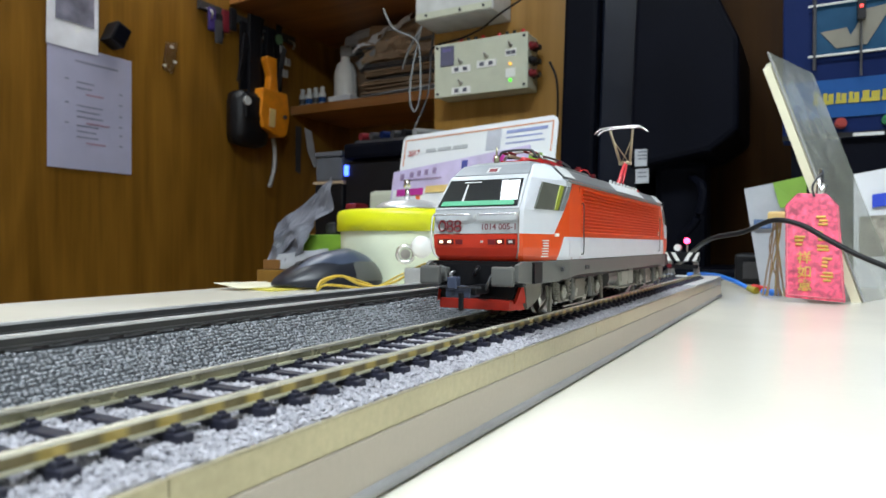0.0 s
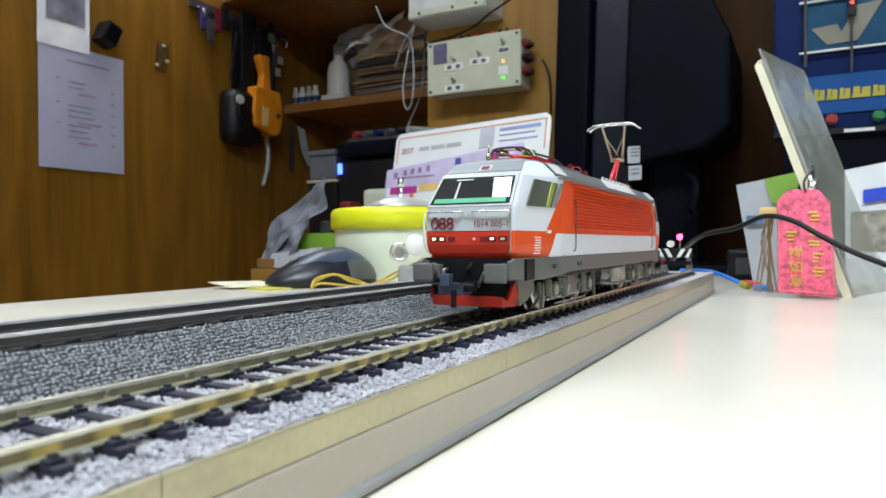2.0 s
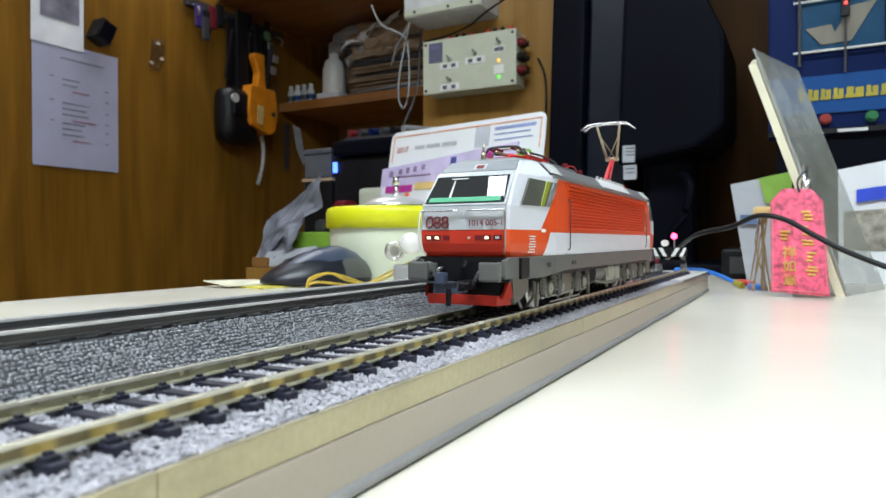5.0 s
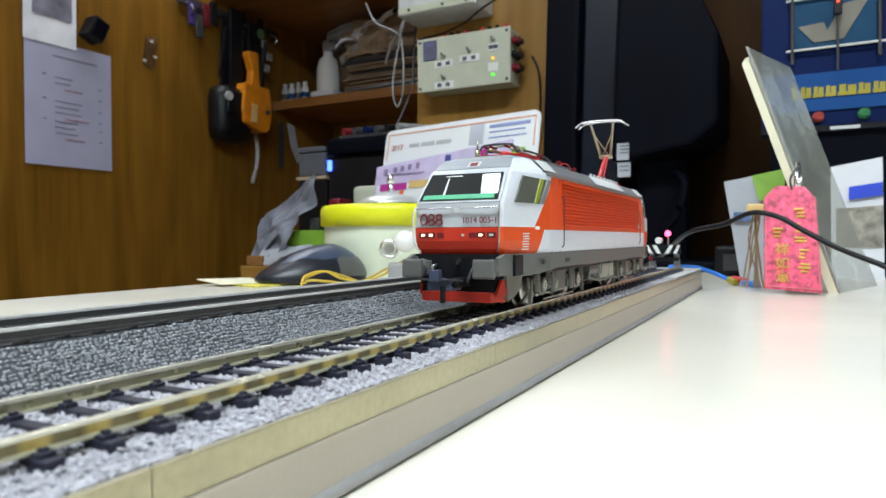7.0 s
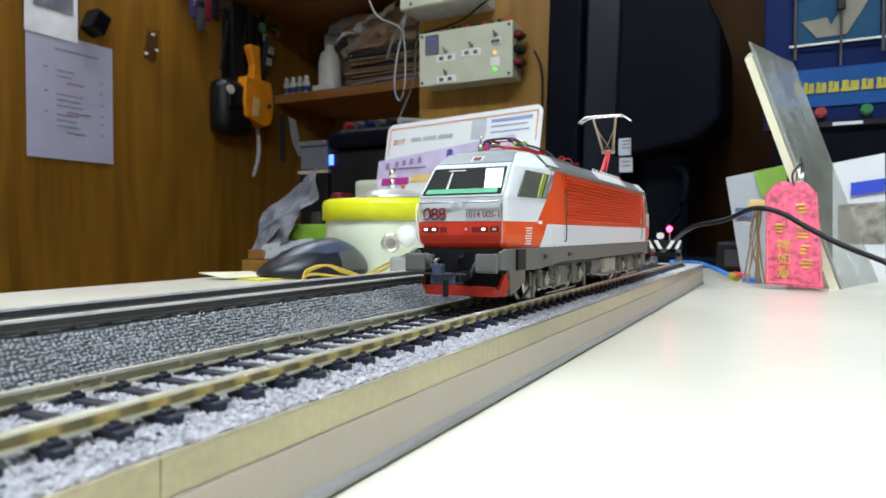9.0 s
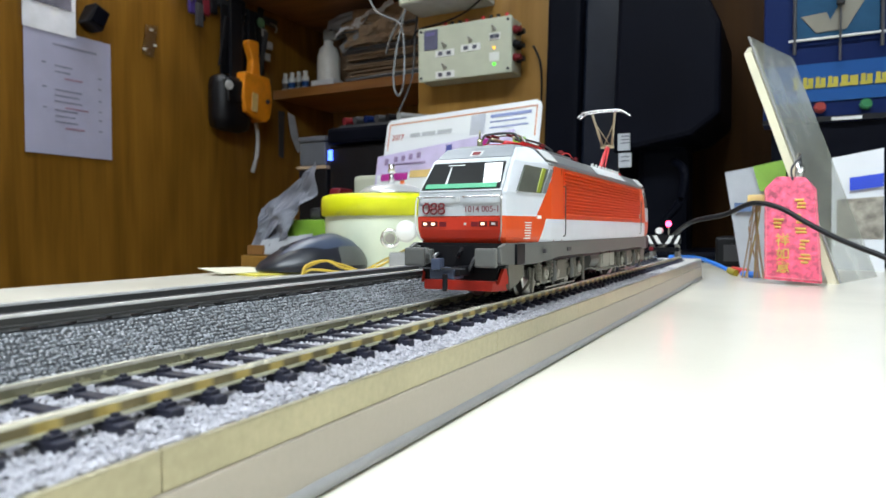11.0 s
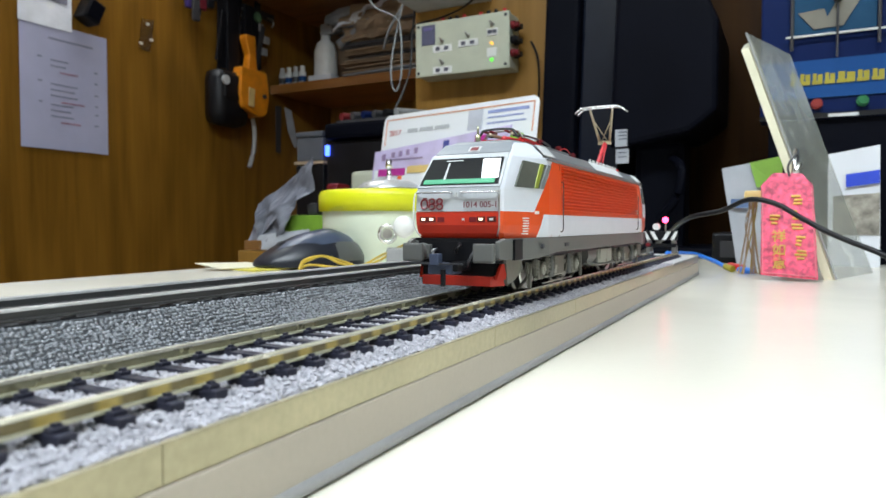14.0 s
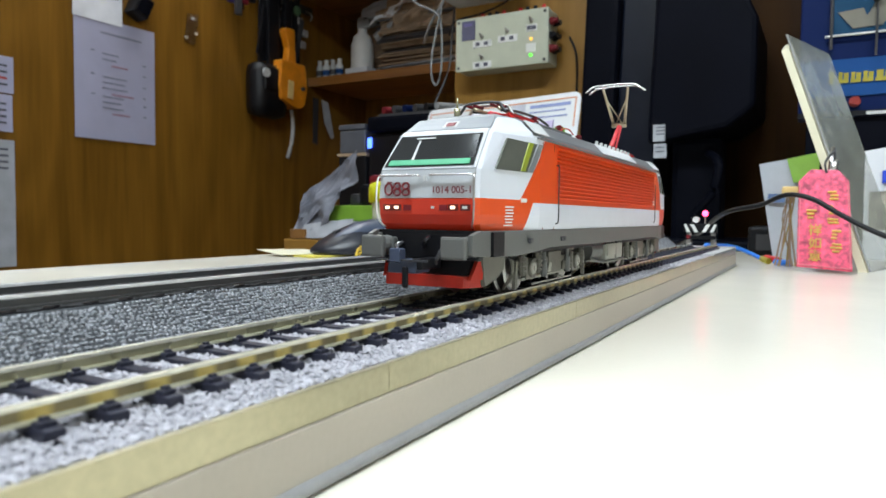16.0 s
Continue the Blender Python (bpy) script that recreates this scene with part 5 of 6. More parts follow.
def crumpled(name, label, a, b, c, d, material, cat, seed, amp=.006, n=14):
    """A creased sheet between the left edge a-b and the right edge d-c."""
    a, b, c, d = map(Vector, (a, b, c, d))
    bm = B()
    g = [[bm.verts.new(a.lerp(b, j / n).lerp(d.lerp(c, j / n), i / n)) for j in range(n + 1)] for i in range(n + 1)]
    for row in g:
        for v in row:
            k = Vector((seed, 0, 0))
            v.co += Vector((0, noise.noise(v.co * 28 + k) * amp * 2 + abs(noise.noise(v.co * 55 + k)) * amp, noise.noise(v.co * 40 + k) * amp * .5))
            v.co.z = max(v.co.z, ZT + .0006)
    for i in range(n):
        for j in range(n):
            bm.faces.new((g[i][j], g[i + 1][j], g[i + 1][j + 1], g[i][j + 1]))
    t = thing(name, label, cat)
    ob = part("sheet", bm, material, t)
    md = ob.modifiers.new("thick", "SOLIDIFY")
    md.thickness = .0008
    return t


FILM = pm("grey_film", (0.23, 0.24, 0.29), 0.4, var=.25, scale=25)
crumpled("plastic_bag", "crumpled grey-white plastic bag leaning up from the counter", (-.655, .620, ZT), (-.640, .625, .050), (-.532, .632, .117), (-.535, .622, .070), FILM, "bag", 3, .008)
crumpled("plastic_bag", "crumpled lilac-grey film bag lying on the counter", (-.650, .612, ZT), (-.630, .615, .030), (-.560, .618, .062), (-.575, .612, .006), SLATE, "bag", 9, .007)
crumpled("white_envelope", "pale creased envelope lying on the counter", (-.632, .606, ZT + .001), (-.628, .616, .004), (-.535, .618, .012), (-.525, .608, ZT + .001), PAPER2, "envelope", 5, .003)
gr = thing("green_carton", "flat bright green carton on a white one", "carton")
box_part("carton", -.605, -.46, .636, .695, .0095, .0335, GREEN, gr, bev=.002)
gr2 = thing("white_carton", "flat white carton under the green one", "carton")
box_part("carton", -.61, -.455, .634, .697, ZT, .0092, PAPER2, gr2, bev=.002)
db = thing("dark_bundle", "bundle of black chargers and leads on the green carton", "bundle")
for i in range(6):
    part("charger", bx(B(), -.562 + .018 * i, -.540 + .018 * i, .645, .680, .0337, .052 + .007 * ((i * 2) % 5), .006), (DKGREY, BLACK, L_MAROON, BLACK, MONBLACK, DKGREY)[i], db)
oc = thing("brown_carton", "small brown cardboard carton on the counter", "carton")
box_part("carton", -.648, -.618, .606, .6115, ZT, -.004, pm("kraft", (0.26, 0.12, 0.03), 0.7), oc, bev=.001)
cr_ = thing("cream_case", "cream plastic case behind the jar", "case")
box_part("case", -.45, -.375, .60, .66, ZT, .092, CREAMBOX, cr_, bev=.006)

crumpled("plastic_bag", "crumpled white plastic bag on the papers of the shelf", (-1.08, 1.402, .565), (-1.06, 1.405, .590), (-.88, 1.41, .655), (-.88, 1.405, .630), PAPER, "bag", 15, .016)
crumpled("brown_paper_bag", "creased brown paper bag on the papers of the shelf", (-1.04, 1.405, .530), (-1.02, 1.41, .575), (-.76, 1.42, .640), (-.76, 1.41, .545), CARD, "bag", 21, .020)

# ---- jar and bell ----
jx, jy = -0.282, 0.424
jar = thing("plastic_jar", "round cream plastic jar with yellow screw lid on the desk", "jar", at=pose(jx, jy, ZT))
part("container", lathe(B(), [(0, 0), (.061, 0), (.0635, .004), (.0645, .050), (.0645, .053), (0, .053)], 56), JARM, jar, smooth=True)
part("lid", lathe(B(), [(.0655, .0505), (.068, .0515), (.068, .066), (.0665, .070), (.063, .0715), (0, .0715)], 56), YELLOW, jar, "bright yellow screw lid", smooth=True)
bell = thing("desk_bell", "polished metal desk bell on the jar lid", "bell", at=pose(jx, jy + .004, ZT + .0718))
part("dome", lathe(B(), [(.033, .002), (.032, .0045), (.026, .0085), (.016, .0112), (.004, .0122), (0, .0122)], 40), BELLM, bell, smooth=True)
part("base_ring", lathe(B(), [(0, 0), (.034, 0), (.0345, .0018), (.033, .0025)], 40), DKGREY, bell, smooth=True)
part("button", cyl(cyl(B(), (0, 0, .012), (0, 0, .023), .003, .002, 12), (0, 0, .023), (0, 0, .032), .0038, .003, 12), CHROME, bell, smooth=True)
dc = thing("desk_clip", "white round cap and metal ring on a grey stand", "clip", at=pose(-.214, .348, ZT) @ Matrix.Rotation(radians(30), 4, "Z"))
box_part("stand", -.018, .004, -.008, .008, 0, .018, GREY, dc, bev=.002)
bm = B()
tube(bm, [(-.017 + .0070 * math.cos(a * math.pi / 6), -.006, .030 + .0070 * math.sin(a * math.pi / 6)) for a in range(13)], .0016, 8)
part("ring", bm, CHROME, dc, smooth=True)
part("ring_core", cyl(B(), (-.017, -.002, .030), (-.017, -.007, .030), .0045, seg=18), STEEL, dc)
part("cap", lathe(B(), [(0, .0), (.0090, .0), (.0094, .003), (.007, .006), (0, .0065)], 26), WHITEP, dc, smooth=True).matrix_basis = Matrix.Translation((-.003, -.008, .036)) @ Matrix.Rotation(radians(90), 4, "X")

# ---- mouse, wires, note ----
ms = thing("computer_mouse", "black computer mouse with a grey flank on the desk", "mouse", at=Matrix.Translation((-.297, .320, ZT)) @ Matrix.Rotation(math.atan2(.09, .042), 4, "Z"))
def mouse_skin(grow, keep=None):
    bm = B()
    bmesh.ops.create_uvsphere(bm, u_segments=192, v_segments=96, radius=1)
    if keep:
        bmesh.ops.delete(bm, geom=[f for f in bm.faces if not keep(f.calc_center_median())], context="FACES")
    for v in bm.verts:
        x, y, z = v.co
        prof = 1.0 - .66 * (max(0, .25 - x) / 1.25) ** 1.05 - .12 * max(0, x) ** 2
        v.co = (math.copysign(abs(x) ** .8, x) * (.051 + grow), math.copysign(abs(y) ** .85, y) * (.030 + grow) * (1 - .08 * x * x), max(z, -.12) * (.031 + grow) * prof + .0042)
    return bm

bm = mouse_skin(0)
part("shell", bm, pm("mouse_black", (0.009, 0.011, 0.019), 0.38, var=.15), ms, smooth=True)
part("wheel", cyl(B(), (-.026, -.0035, .0185), (-.026, .0035, .0185), .0052, seg=18), DKGREY, ms)
part("top_panel", mouse_skin(.0006, lambda c: -.85 < c.x < .62 and -.35 - .35 * c.x - .45 * (1 - abs(c.x)) < c.y < .05 - .5 * max(0, -c.x) and c.z > .05), pm("mouse_grey", (0.050, 0.068, 0.112), 0.34, var=.12), ms, "blue-grey satin top panel", smooth=True)
part("flank", mouse_skin(.0007, lambda c: .15 < c.x < .93 and c.y < -.42 and .08 < c.z < .62), pm("mouse_flank", (0.10, 0.105, 0.10), 0.4, var=.12), ms, "grey rubber flank", smooth=True)
for k, (ya, yb_) in enumerate(((-.004, .0), (.006, -.002))):
    cable("yellow_wire", [(-.262, .262, ZT + .002), (-.268, .275, ZT + .007 + .002 * k), (-.262, .292, ZT + .012), (-.252, .305 + ya, ZT + .006), (-.243, .318, ZT + .0025), (-.232, .335 + yb_, ZT + .008), (-.222, .35, ZT + .019), (-.205, .37, ZT + .026)], .0010, WIREY, "thin yellow wire curling on the desk")
cable("yellow_wire", [(-.268, .270, ZT + .0015), (-.258, .268, ZT + .006), (-.250, .285, ZT + .004), (-.246, .305, ZT + .0015), (-.250, .33, ZT + .002), (-.240, .352, ZT + .012), (-.228, .350, ZT + .014), (-.226, .342, ZT + .003)], .0010, WIREY, "thin yellow wire curling on the desk")
nt_ = thing("sticky_note", "yellow sticky notes with curled corner under the mouse", "note")
part("pad", prism(B(), [(-.345, .262, ZT + .0003), (-.300, .252, ZT + .0003), (-.290, .31, ZT + .0003), (-.342, .32, ZT + .0003)], (0, 0, .0012)), pm("note_yellow", (0.75, 0.66, 0.10), 0.6), nt_)
part("top_sheet", prism(B(), [(-.358, .246, ZT + .0055), (-.330, .246, ZT + .0018), (-.312, .29, ZT + .0018), (-.352, .30, ZT + .0040)], (0, 0, .0005)), CREAMP, nt_)

# ---- desk calendar ----
ca = thing("desk_calendar", "white and lilac 2017 desk calendar standing behind the locomotive", "calendar", at=Matrix.Translation((-.381, .552, .060)) @ Matrix.Rotation(radians(-12.5), 4, "Z") @ Matrix.Rotation(radians(-10), 4, "X"))
cx0, cx1, cz0, cz1 = 0.004, 0.230, -.079, .097
part("front_sheet", prism(B(), [(cx0, 0, cz0), (cx1, 0, cz0), (cx1, 0, cz1 - .008), (cx1 - .002, 0, cz1 - .003), (cx1 - .007, 0, cz1), (cx0 + .007, 0, cz1), (cx0 + .002, 0, cz1 - .003), (cx0, 0, cz1 - .008)], (0, .0012, 0)), PAPER, ca, "white sheet with orange border")
part("back_board", prism(B(), [(cx0, .0015, cz1 - .004), (cx1 - .06, .0015, cz1 - .004), (cx1 - .06, .060, cz0 + .006), (cx0, .060, cz0 + .006)], (0, .0015, .0005)), PAPER2, ca)
for a in ((cx0 + .005, cx1 - .005, cz1 - .007, cz1 - .0058), (cx0 + .005, cx0 + .0062, .058, cz1 - .007), (cx1 - .0062, cx1 - .005, .058, cz1 - .007)):
    part("border_line", bx(B(), a[0], a[1], -.0006, 0, a[2], a[3]), pm("border_orange", (0.62, 0.25, 0.12), 0.5), ca)
letters("year", "2017", .0098, Matrix.Translation((cx0 + .012, -.0006, .070)) @ Matrix.Rotation(radians(90), 4, "X"), REDINK, ca)
part("title_bars", bx(bx(bx(B(), cx0 + .042, cx0 + .058, -.0006, 0, .072, .0765), cx0 + .061, cx0 + .082, -.0006, 0, .072, .0765), cx0 + .085, cx0 + .107, -.0006, 0, .072, .0765), PAPER2, ca)
part("info_bars", bx(bx(bx(B(), cx1 - .065, cx1 - .012, -.0006, 0, .083, .0865), cx1 - .065, cx1 - .018, -.0006, 0, .0775, .079), cx1 - .065, cx1 - .015, -.0006, 0, .071, .0725), pm("info_blue", (0.25, 0.30, 0.55), .5), ca)
part("grey_patch", bx(B(), cx1 - .092, cx1 - .072, -.0006, 0, .066, .089), pm("patch_grey", (0.45, 0.47, 0.55), .5), ca)
lb = part("lilac_card", prism(B(), [(cx0 - .006, -.004, .050), (cx1 - .03, -.004, .066), (cx1 - .03, -.004, cz0 + .002), (cx0 - .006, -.004, cz0 + .002)], (0, .002, 0)), LILAC, ca, "lilac card in front")
part("white_field", bx(B(), cx0 - .002, cx1 - .035, -.0052, -.0042, cz0 + .01, .026), PAPER, ca)
part("mark_bars", bx(bx(bx(bx(bx(bx(B(), cx0 + .008, cx0 + .014, -.0050, -.004, .038, .046), cx0 + .024, cx0 + .029, -.0050, -.004, .041, .0475), cx0 + .036, cx0 + .041, -.0050, -.004, .042, .0485), cx0 + .048, cx0 + .053, -.0050, -.004, .043, .0495), cx0 + .061, cx0 + .066, -.0050, -.004, .044, .0505), cx0 + .024, cx0 + .075, -.0050, -.004, .0375, .0390), pm("mark_mauve", (0.28, 0.20, 0.36), .5), ca)
part("blue_square", bx(B(), cx0 + .105, cx0 + .113, -.0050, -.004, .046, .056), pm("deep_blue", (0.06, 0.07, 0.28), .5), ca)
part("magenta_field", bx(B(), cx0 + .006, cx0 + .050, -.0062, -.0053, .018, .0265), MAGENTA, ca)
part("amber_field", bx(B(), cx0 + .054, cx0 + .096, -.0062, -.0053, .020, .0285), AMBER, ca)
part("orange_field", bx(B(), cx0 + .040, cx0 + .046, -.0064, -.0053, -.012, .017), ORANGEP, ca)
part("purple_field", bx(B(), cx0 + .150, cx0 + .165, -.0050, -.004, .051, .058), MAGENTA, ca)
part("green_field", bx(B(), cx1 - .029, cx1 - .015, -.0050, -.0006, .047, .056), GREEN, ca)
# ---- monitor ----
mo = thing("computer_monitor", "large black computer monitor seen from its back edge", "monitor", at=pose(.013, 0, 0))
part("bezel", prism(B(), [(-.226, .685, .03), (-.180, .685, .03), (-.160, .685, .75), (-.204, .685, .75)], (0, .14, 0)), MONBLACK, mo, bevel=.006)
# navy puts the bluish reflection on the panel's back into its colour
part("panel_back", prism(B(), [(-.179, .70, .05), (-.128, .70, .05), (-.104, .70, .75), (-.159, .70, .75)], (0, .12, 0)), pm("monitor_blue_sheen", (0.006, 0.008, 0.016), 0.35, spec=0.3), mo, bevel=.004)
part("back_housing", prism(B(), [(-.127, .655, .110), (-.035, .655, .126), (-.006, .655, .148), (-.006, .655, .250), (-.048, .655, .345), (-.075, .655, .60), (-.107, .655, .60)], (0, .16, 0)), MONBLACK, mo, "deep black back housing", bevel=.006)
part("neck", bx(B(), -.105, -.045, .70, .75, ZT, .120, .008), MONBLACK, mo)
part("foot", bx(B(), -.18, .02, .64, .82, ZT, ZT + .012, .004), MONBLACK, mo)
part("cable_hook", tube(B(), [(-.06, .69, .10), (-.045, .67, .085), (-.05, .665, .05), (-.07, .67, .02), (-.05, .68, ZT + .004)], .005, 8), MONBLACK, mo)
part("paper_label", bx(bx(B(), -.118, -.104, .650, .654, .112, .132, .0005), -.117, -.102, .650, .654, .092, .109, .0005), PAPER2, mo, "two cream paper labels")
for z in (.128, .124, .120, .104, .099):
    part("label_text", bx(B(), -.114, -.104, .6492, .6498, z, z + .0012), INK, mo)
tb = thing("black_power_strip", "black plastic power block on the desk", "power block")
box_part("block", .012, .075, .56, .63, ZT, ZT + .030, BLACK, tb, bev=.003)
box_part("socket", .02, .06, .555, .5595, ZT + .006, ZT + .022, DKGREY, tb)

# ---- blue signal display board ----
yp = .60
bd = thing("signal_display", "blue demonstration board with buttons and a model signal", "display board")
box_part("panel", .052, .34, yp, yp + .03, .123, .40, BLUEP, bd, bev=.002)
box_part("light_band", .053, .339, yp - .002, yp - .0003, .143, .180, BLUEL, bd, "light blue band")
box_part("foot", .060, .33, yp + .002, yp + .05, ZT, .1225, MONBLACK, bd, "dark cabinet below")
box_part("rim", .052, .34, yp - .004, yp - .0003, .123, .128, BLACK, bd)
for i, (w, h) in enumerate(((.0045, .013), (.0095, .011), (.009, .0105), (.009, .0105), (.015, .0105), (.010, .0105), (.010, .0105))):
    x = .079 + (0, .0075, .0185, .029, .0395, .056, .068)[i]
    bm = B()
    bx(bm, x, x + w, yp - .0035, yp - .0021, .156, .156 + h * .32)
    bx(bm, x + w * .08, x + w * .45, yp - .0035, yp - .002, .1561 + h * .32, .156 + h)
    bx(bm, x + w * .55, x + w, yp - .0035, yp - .002, .1561 + h * .32, .156 + h * .9)
    part("yellow_mark", bm, YELLOWP, bd, "yellow maker's mark")
fr = box_part("sign_field", .080, .150, yp - .003, yp - .0003, .203, .252, BLUEM, bd, "teal field with sand-coloured tick mark")
part("tick_mark", prism(B(), [(.0845, yp - .0045, .226), (.098, yp - .0045, .209), (.123, yp - .0045, .210), (.144, yp - .0045, .246), (.121, yp - .0045, .243), (.113, yp - .0045, .226), (.1095, yp - .0045, .220), (.1065, yp - .0045, .228)], (0, .001, 0)), SAND, fr)
for z in (.203, .252):
    part("frame_bar", cyl(B(), (.074, yp - .006, z), (.160, yp - .006, z), .0012, seg=8), LTGREY, fr)
for x in (.0795, .152):
    part("frame_bar", cyl(B(), (x, yp - .006, .190), (x, yp - .006, .262), .0016, seg=8), DKGREY, fr)
sg = part("model_signal", bx(B(), .1145, .1215, yp - .012, yp - .007, .232, .256, .001), BLACK, bd, "black model signal head")
part("signal_mast", cyl(B(), (.118, yp - .008, .180), (.118, yp - .008, .234), .0011, seg=8), DKGREY, sg)
part("signal_lamp", cyl(B(), (.118, yp - .012, .244), (.118, yp - .0135, .244), .0016, seg=10), LED_S, sg, "lit red signal lamp")
for x, mt, lb_ in ((.102, pm("dull_red_button", (0.26, 0.025, 0.02), 0.4), "red push button"), (.140, pm("dull_green_button", (0.015, 0.15, 0.05), 0.4), "green push button")):
    part("push_button", cyl(cyl(B(), (x, yp, .137), (x, yp - .005, .137), .0052, seg=18), (x, yp - .005, .137), (x, yp - .009, .137), .0038, seg=18), mt, bd, lb_)
part("grey_slot", bx(B(), .112, .137, yp - .0052, yp - .004, .1235, .1265), LTGREY, bd)

# ---- leaning picture stand, tag and cards ----
T, T2, Bq = Vector((.047, .40, .162)), Vector((.076, .486, .162)), Vector((.107, .375, ZT))
side = Vector((-.0052, .0012, -.0012))
stn = thing("leaning_picture", "leaning clear plastic stand with a cream card edge", "picture stand")
B2 = Bq + (T2 - T)
K, K2 = T.lerp(T2, .14), Bq.lerp(B2, .10)
part("card", prism(B(), [T.lerp(Bq, .06), K.lerp(K2, .02), K2, Bq], side), CREAMP, stn, "cream card edge")
off = Vector((.0016, -.0004, .0005))
FOLDER = pm("clear_folder", (0.46, 0.48, 0.42), 0.3, var=.5, scale=22)
FOLDER.node_tree.nodes["Principled BSDF"].inputs["Alpha"].default_value = 0.34
part("clear_sheet", prism(B(), [T + off, T2 + off, B2 + off, Bq + off], off * .3), FOLDER, stn, "cloudy see-through plastic sheet")
part("edge_trim", cyl(B(), T + off, Bq + off, .0008, seg=6), GREY, stn)

tg = thing("red_paper_charm", "pink-red paper charm with gold characters hung by a clip", "charm")
tpts = [(.0625, .352, -.0150), (.0970, .352, -.0172), (.0935, .368, .046), (.0865, .371, .0545), (.0690, .371, .0555), (.0615, .368, .0470)]
def charm(u, v):
    """A place on the charm's face, u to the side and v up, both from 0 to 1."""
    a = Vector(tpts[0]).lerp(Vector(tpts[1]), u)
    b_ = Vector(tpts[5]).lerp(Vector(tpts[2]), u)
    return a.lerp(b_, v)
part("packet", prism(B(), tpts, (.0, .0025, .0005)), PINK, tg, bevel=.0006)
bm = B()
for a, b_ in (((.03, .03), (.97, .03)), ((.97, .03), (.97, .97)), ((.03, .97), (.03, .03))):
    cyl(bm, charm(*a) + Vector((0, -.0004, 0)), charm(*b_) + Vector((0, -.0004, 0)), .0005, seg=6)
part("border", bm, pm("pale_pink", (0.75, 0.20, 0.25), .6), tg)
for ch, v in (("祥", .385), ("如", .235), ("意", .095)):
    letters("character", ch, .0088, Matrix.Translation(charm(.20, v) + Vector((0, -.0008, 0))) @ Matrix.Rotation(radians(84), 4, "X"), GOLD, tg, .0002)
rs = random.Random(5)
for u, v, n in ((.58, .80, 3), (.56, .64, 3), (.56, .53, 2), (.60, .36, 3), (.60, .21, 3), (.17, .58, 3)):
    for k in range(n):
        part("gold_bar", cyl(B(), charm(u + rs.uniform(0, .05), v + .040 * k) + Vector((0, -.0004, 0)), charm(u + .20 + rs.uniform(-.08, .03), v + .040 * k + rs.uniform(-.004, .006)) + Vector((0, -.0004, 0)), .0008, seg=6), GOLD, tg)
cl = part("clip", cyl(cyl(B(), (.081, .372, .052), (.083, .380, .072), .0016, seg=8), (.081, .374, .050), (.085, .374, .062), .0022, seg=8), CHROME, tg, "bright metal clip", smooth=True)
part("loop", tube(B(), [(.079, .370, .053), (.078, .372, .060), (.081, .375, .066), (.084, .377, .069), (.084, .375, .060)], .0008, 6), DKGREY, tg)
STRAW = pm("dry_straw", (0.36, 0.26, 0.09), 0.6)
tz = thing("straw_tassel", "dry brown straw tassel behind the charm", "tassel")
rs = random.Random(6)
for i in range(9):
    x = .052 + rs.uniform(-.004, .004)
    part("straw", tube(B(), [(.057 + rs.uniform(-.003, .003), .385, .040), (x + .002, .39, .02), (x - .006 + .002 * i, .395 + rs.uniform(-.01, .01), ZT + .001)], .0006, 5), CARD if i % 3 else STRAW, tz)
part("knot", bx(B(), .050, .062, .378, .388, .036, .044, .002), AMBER, tz)
ec = thing("photo_card", "printed photo card with grey and blue picture leaning on the desk", "card")
part("card", prism(B(), [(.041, .47, ZT), (.075, .47, ZT), (.072, .50, .078), (.025, .50, .070)], (0, .0012, 0)), PAPER2, ec)
part("green_corner", prism(B(), [(.048, .497, .074), (.074, .497, .079), (.074, .490, .050), (.054, .490, .052)], (0, -.0008, 0)), GREEN, ec)
part("blue_field", prism(B(), [(.034, .484, .034), (.048, .484, .034), (.048, .487, .042), (.034, .487, .042)], (0, -.0008, 0)), pm("slate_blue", (0.06, 0.12, 0.28), .5), ec)
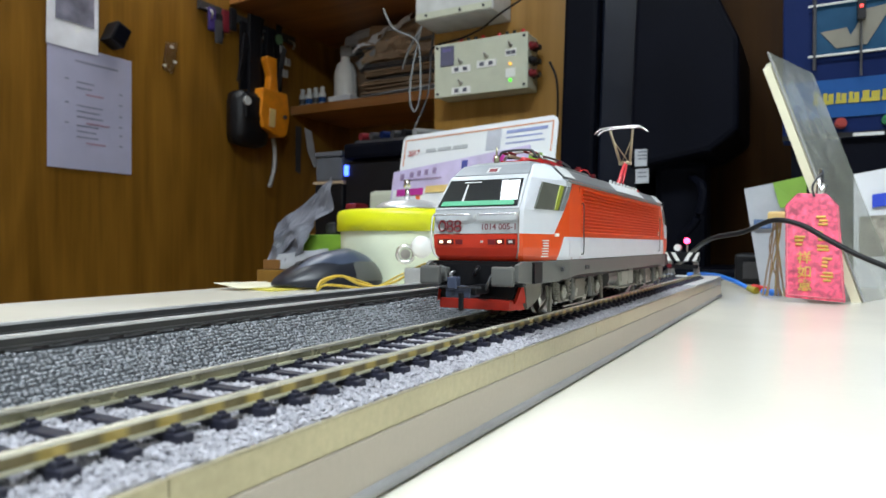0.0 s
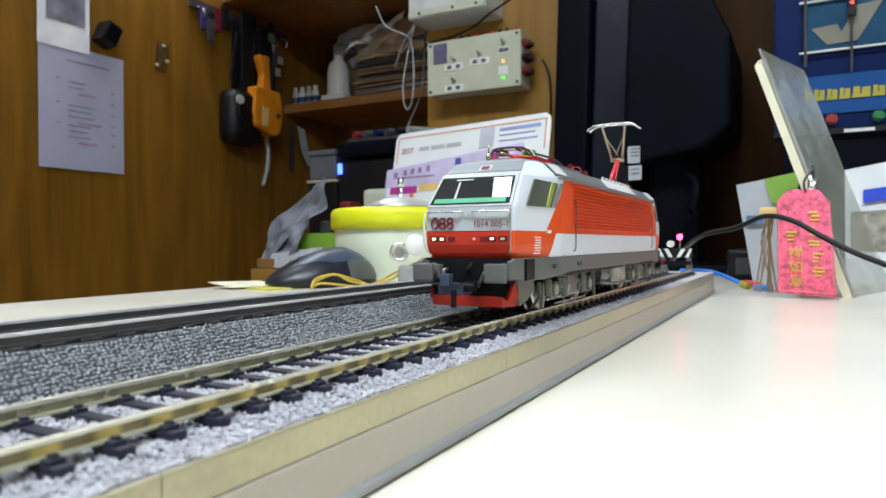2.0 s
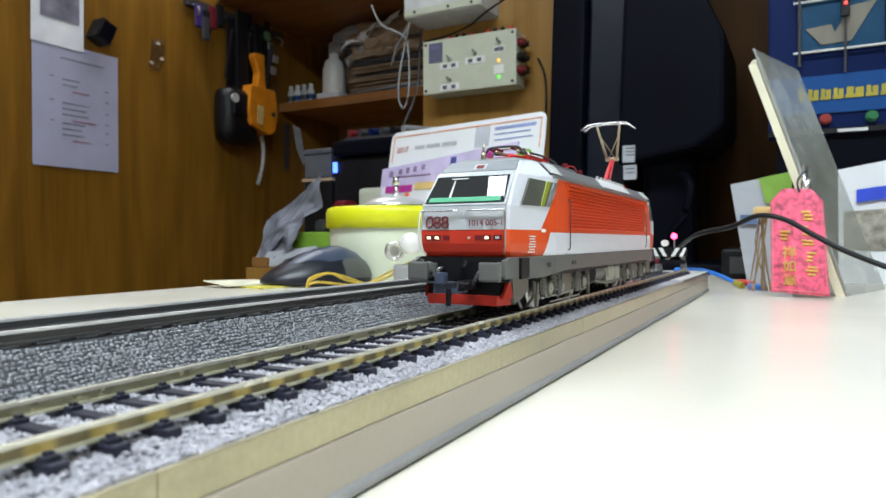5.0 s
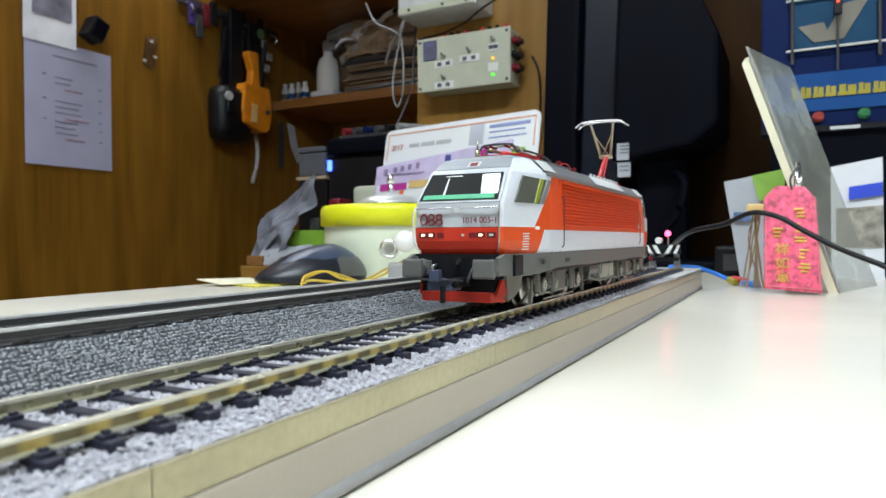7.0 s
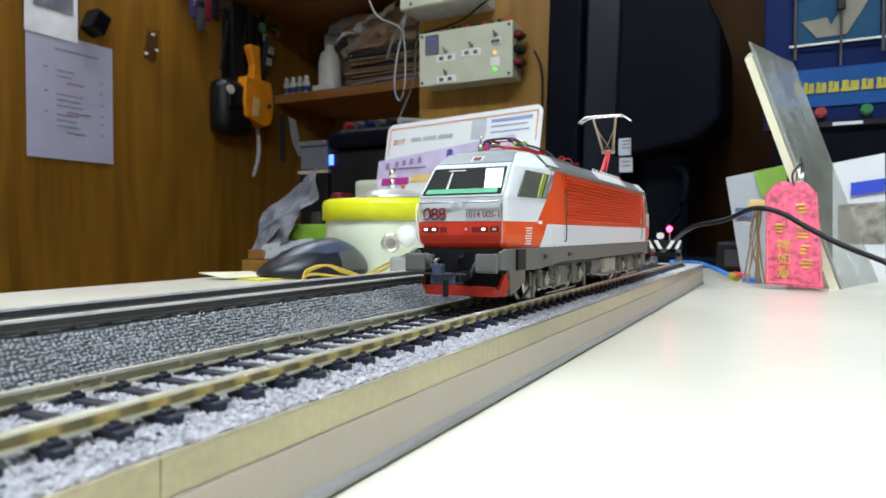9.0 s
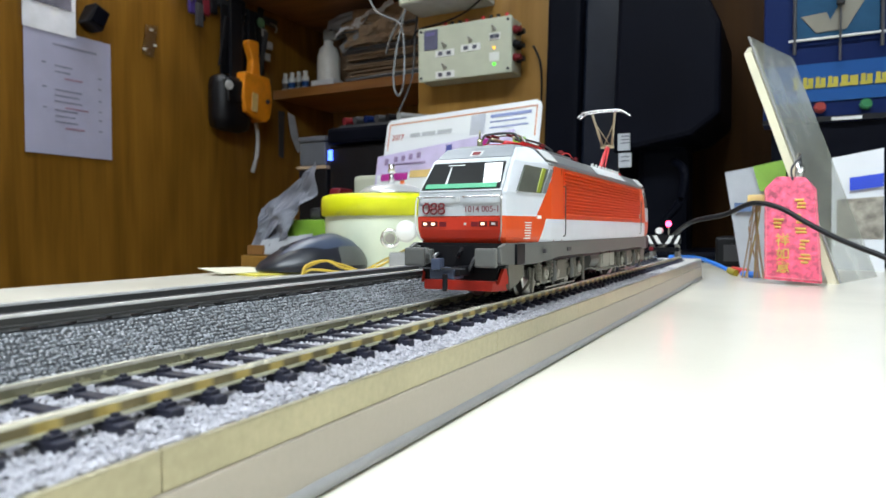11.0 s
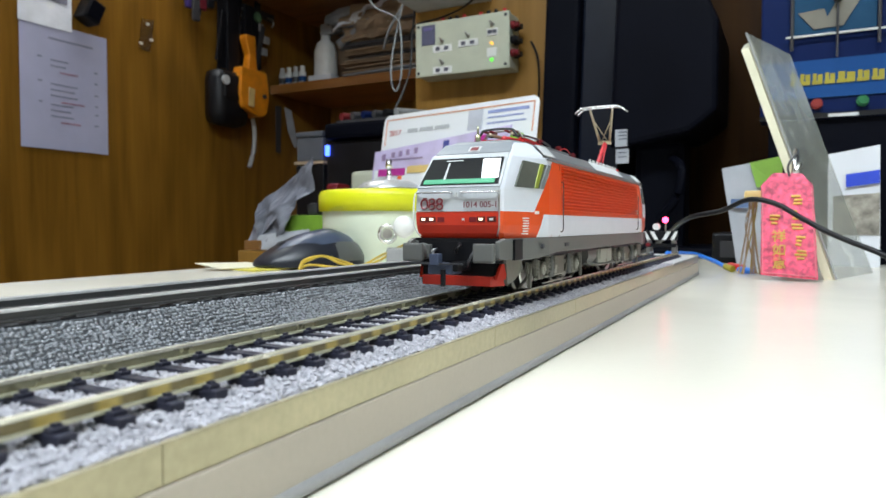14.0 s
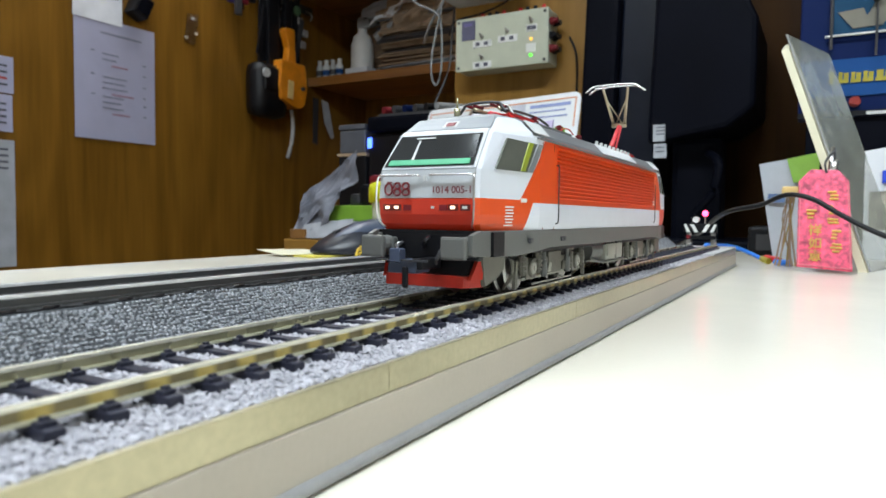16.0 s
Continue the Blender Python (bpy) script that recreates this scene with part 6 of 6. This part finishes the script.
sc_ = thing("blue_white_card", "white card with a deep blue stripe", "card")
part("card", prism(B(), [(.112, .56, ZT), (.152, .548, ZT), (.152, .568, .092), (.112, .58, .086)], (0, .001, 0)), PAPER, sc_)
part("stripe", prism(B(), [(.126, .5675, .054), (.1515, .560, .057), (.1515, .562, .069), (.126, .5695, .066)], (0, -.0012, 0)), pm("stripe_blue", (0.02, 0.06, 0.55), .45), sc_)
part("print", prism(B(), [(.116, .5645, .010), (.1515, .554, .010), (.1515, .5585, .048), (.116, .569, .046)], (0, -.0012, 0)), pm("photo_print", (0.28, 0.26, 0.22), .5, var=.5, scale=120), sc_)
cable("black_cable", [(-.06, .52, ZT + .004), (-.02, .44, .004), (.012, .36, .023), (.038, .342, .029), (.055, .333, .036), (.071, .328, .033), (.087, .322, .023), (.102, .315, .014), (.124, .31, .004), (.17, .29, ZT + .0035), (.30, .25, ZT + .0022)], .0017, BLACK, "black cable arching over the desk")
bw = thing("blue_wire", "blue wire with yellow, red and blue connectors on the desk", "wire")
part("lead", tube(B(), [(-.002, .372, -.002), (.004, .40, -.003), (.012, .43, -.005), (.024, .44, -.010), (.034, .435, -.0145)], .0017, 8), WIREB, bw, smooth=True)
for a, c, mt in (((.034, .435, -.0145), (.040, .428, -.0160), YELLOWP), ((.037, .438, -.0135), (.048, .426, -.0150), REDP), ((.045, .424, -.0160), (.056, .412, -.0162), WIREB)):
    part("connector", cyl(B(), a, c, .0024, .0028, 12), mt, bw)


# ---- what moves ----
def advance(t):
    """How far the locomotive has come at t seconds."""
    ts, te, v = 14.12, 14.85, 0.0452
    if t <= ts:
        return 0.0
    if t < te:
        return v * (t - ts) ** 2 / (2 * (te - ts))
    return v * (te - ts) / 2 + v * (t - te)


def motions():
    times = [0.0, 7.0, 14.0] + [14.0 + 0.1 * i for i in range(1, 21)]
    walk(loco, [(t, pose(0, -advance(t), 0)) for t in times])
    for w, y in AXLES:
        walk(w, [(t, pose(0, y, .0066, math.degrees(advance(t) / 0.0066))) for t in times])


motions()
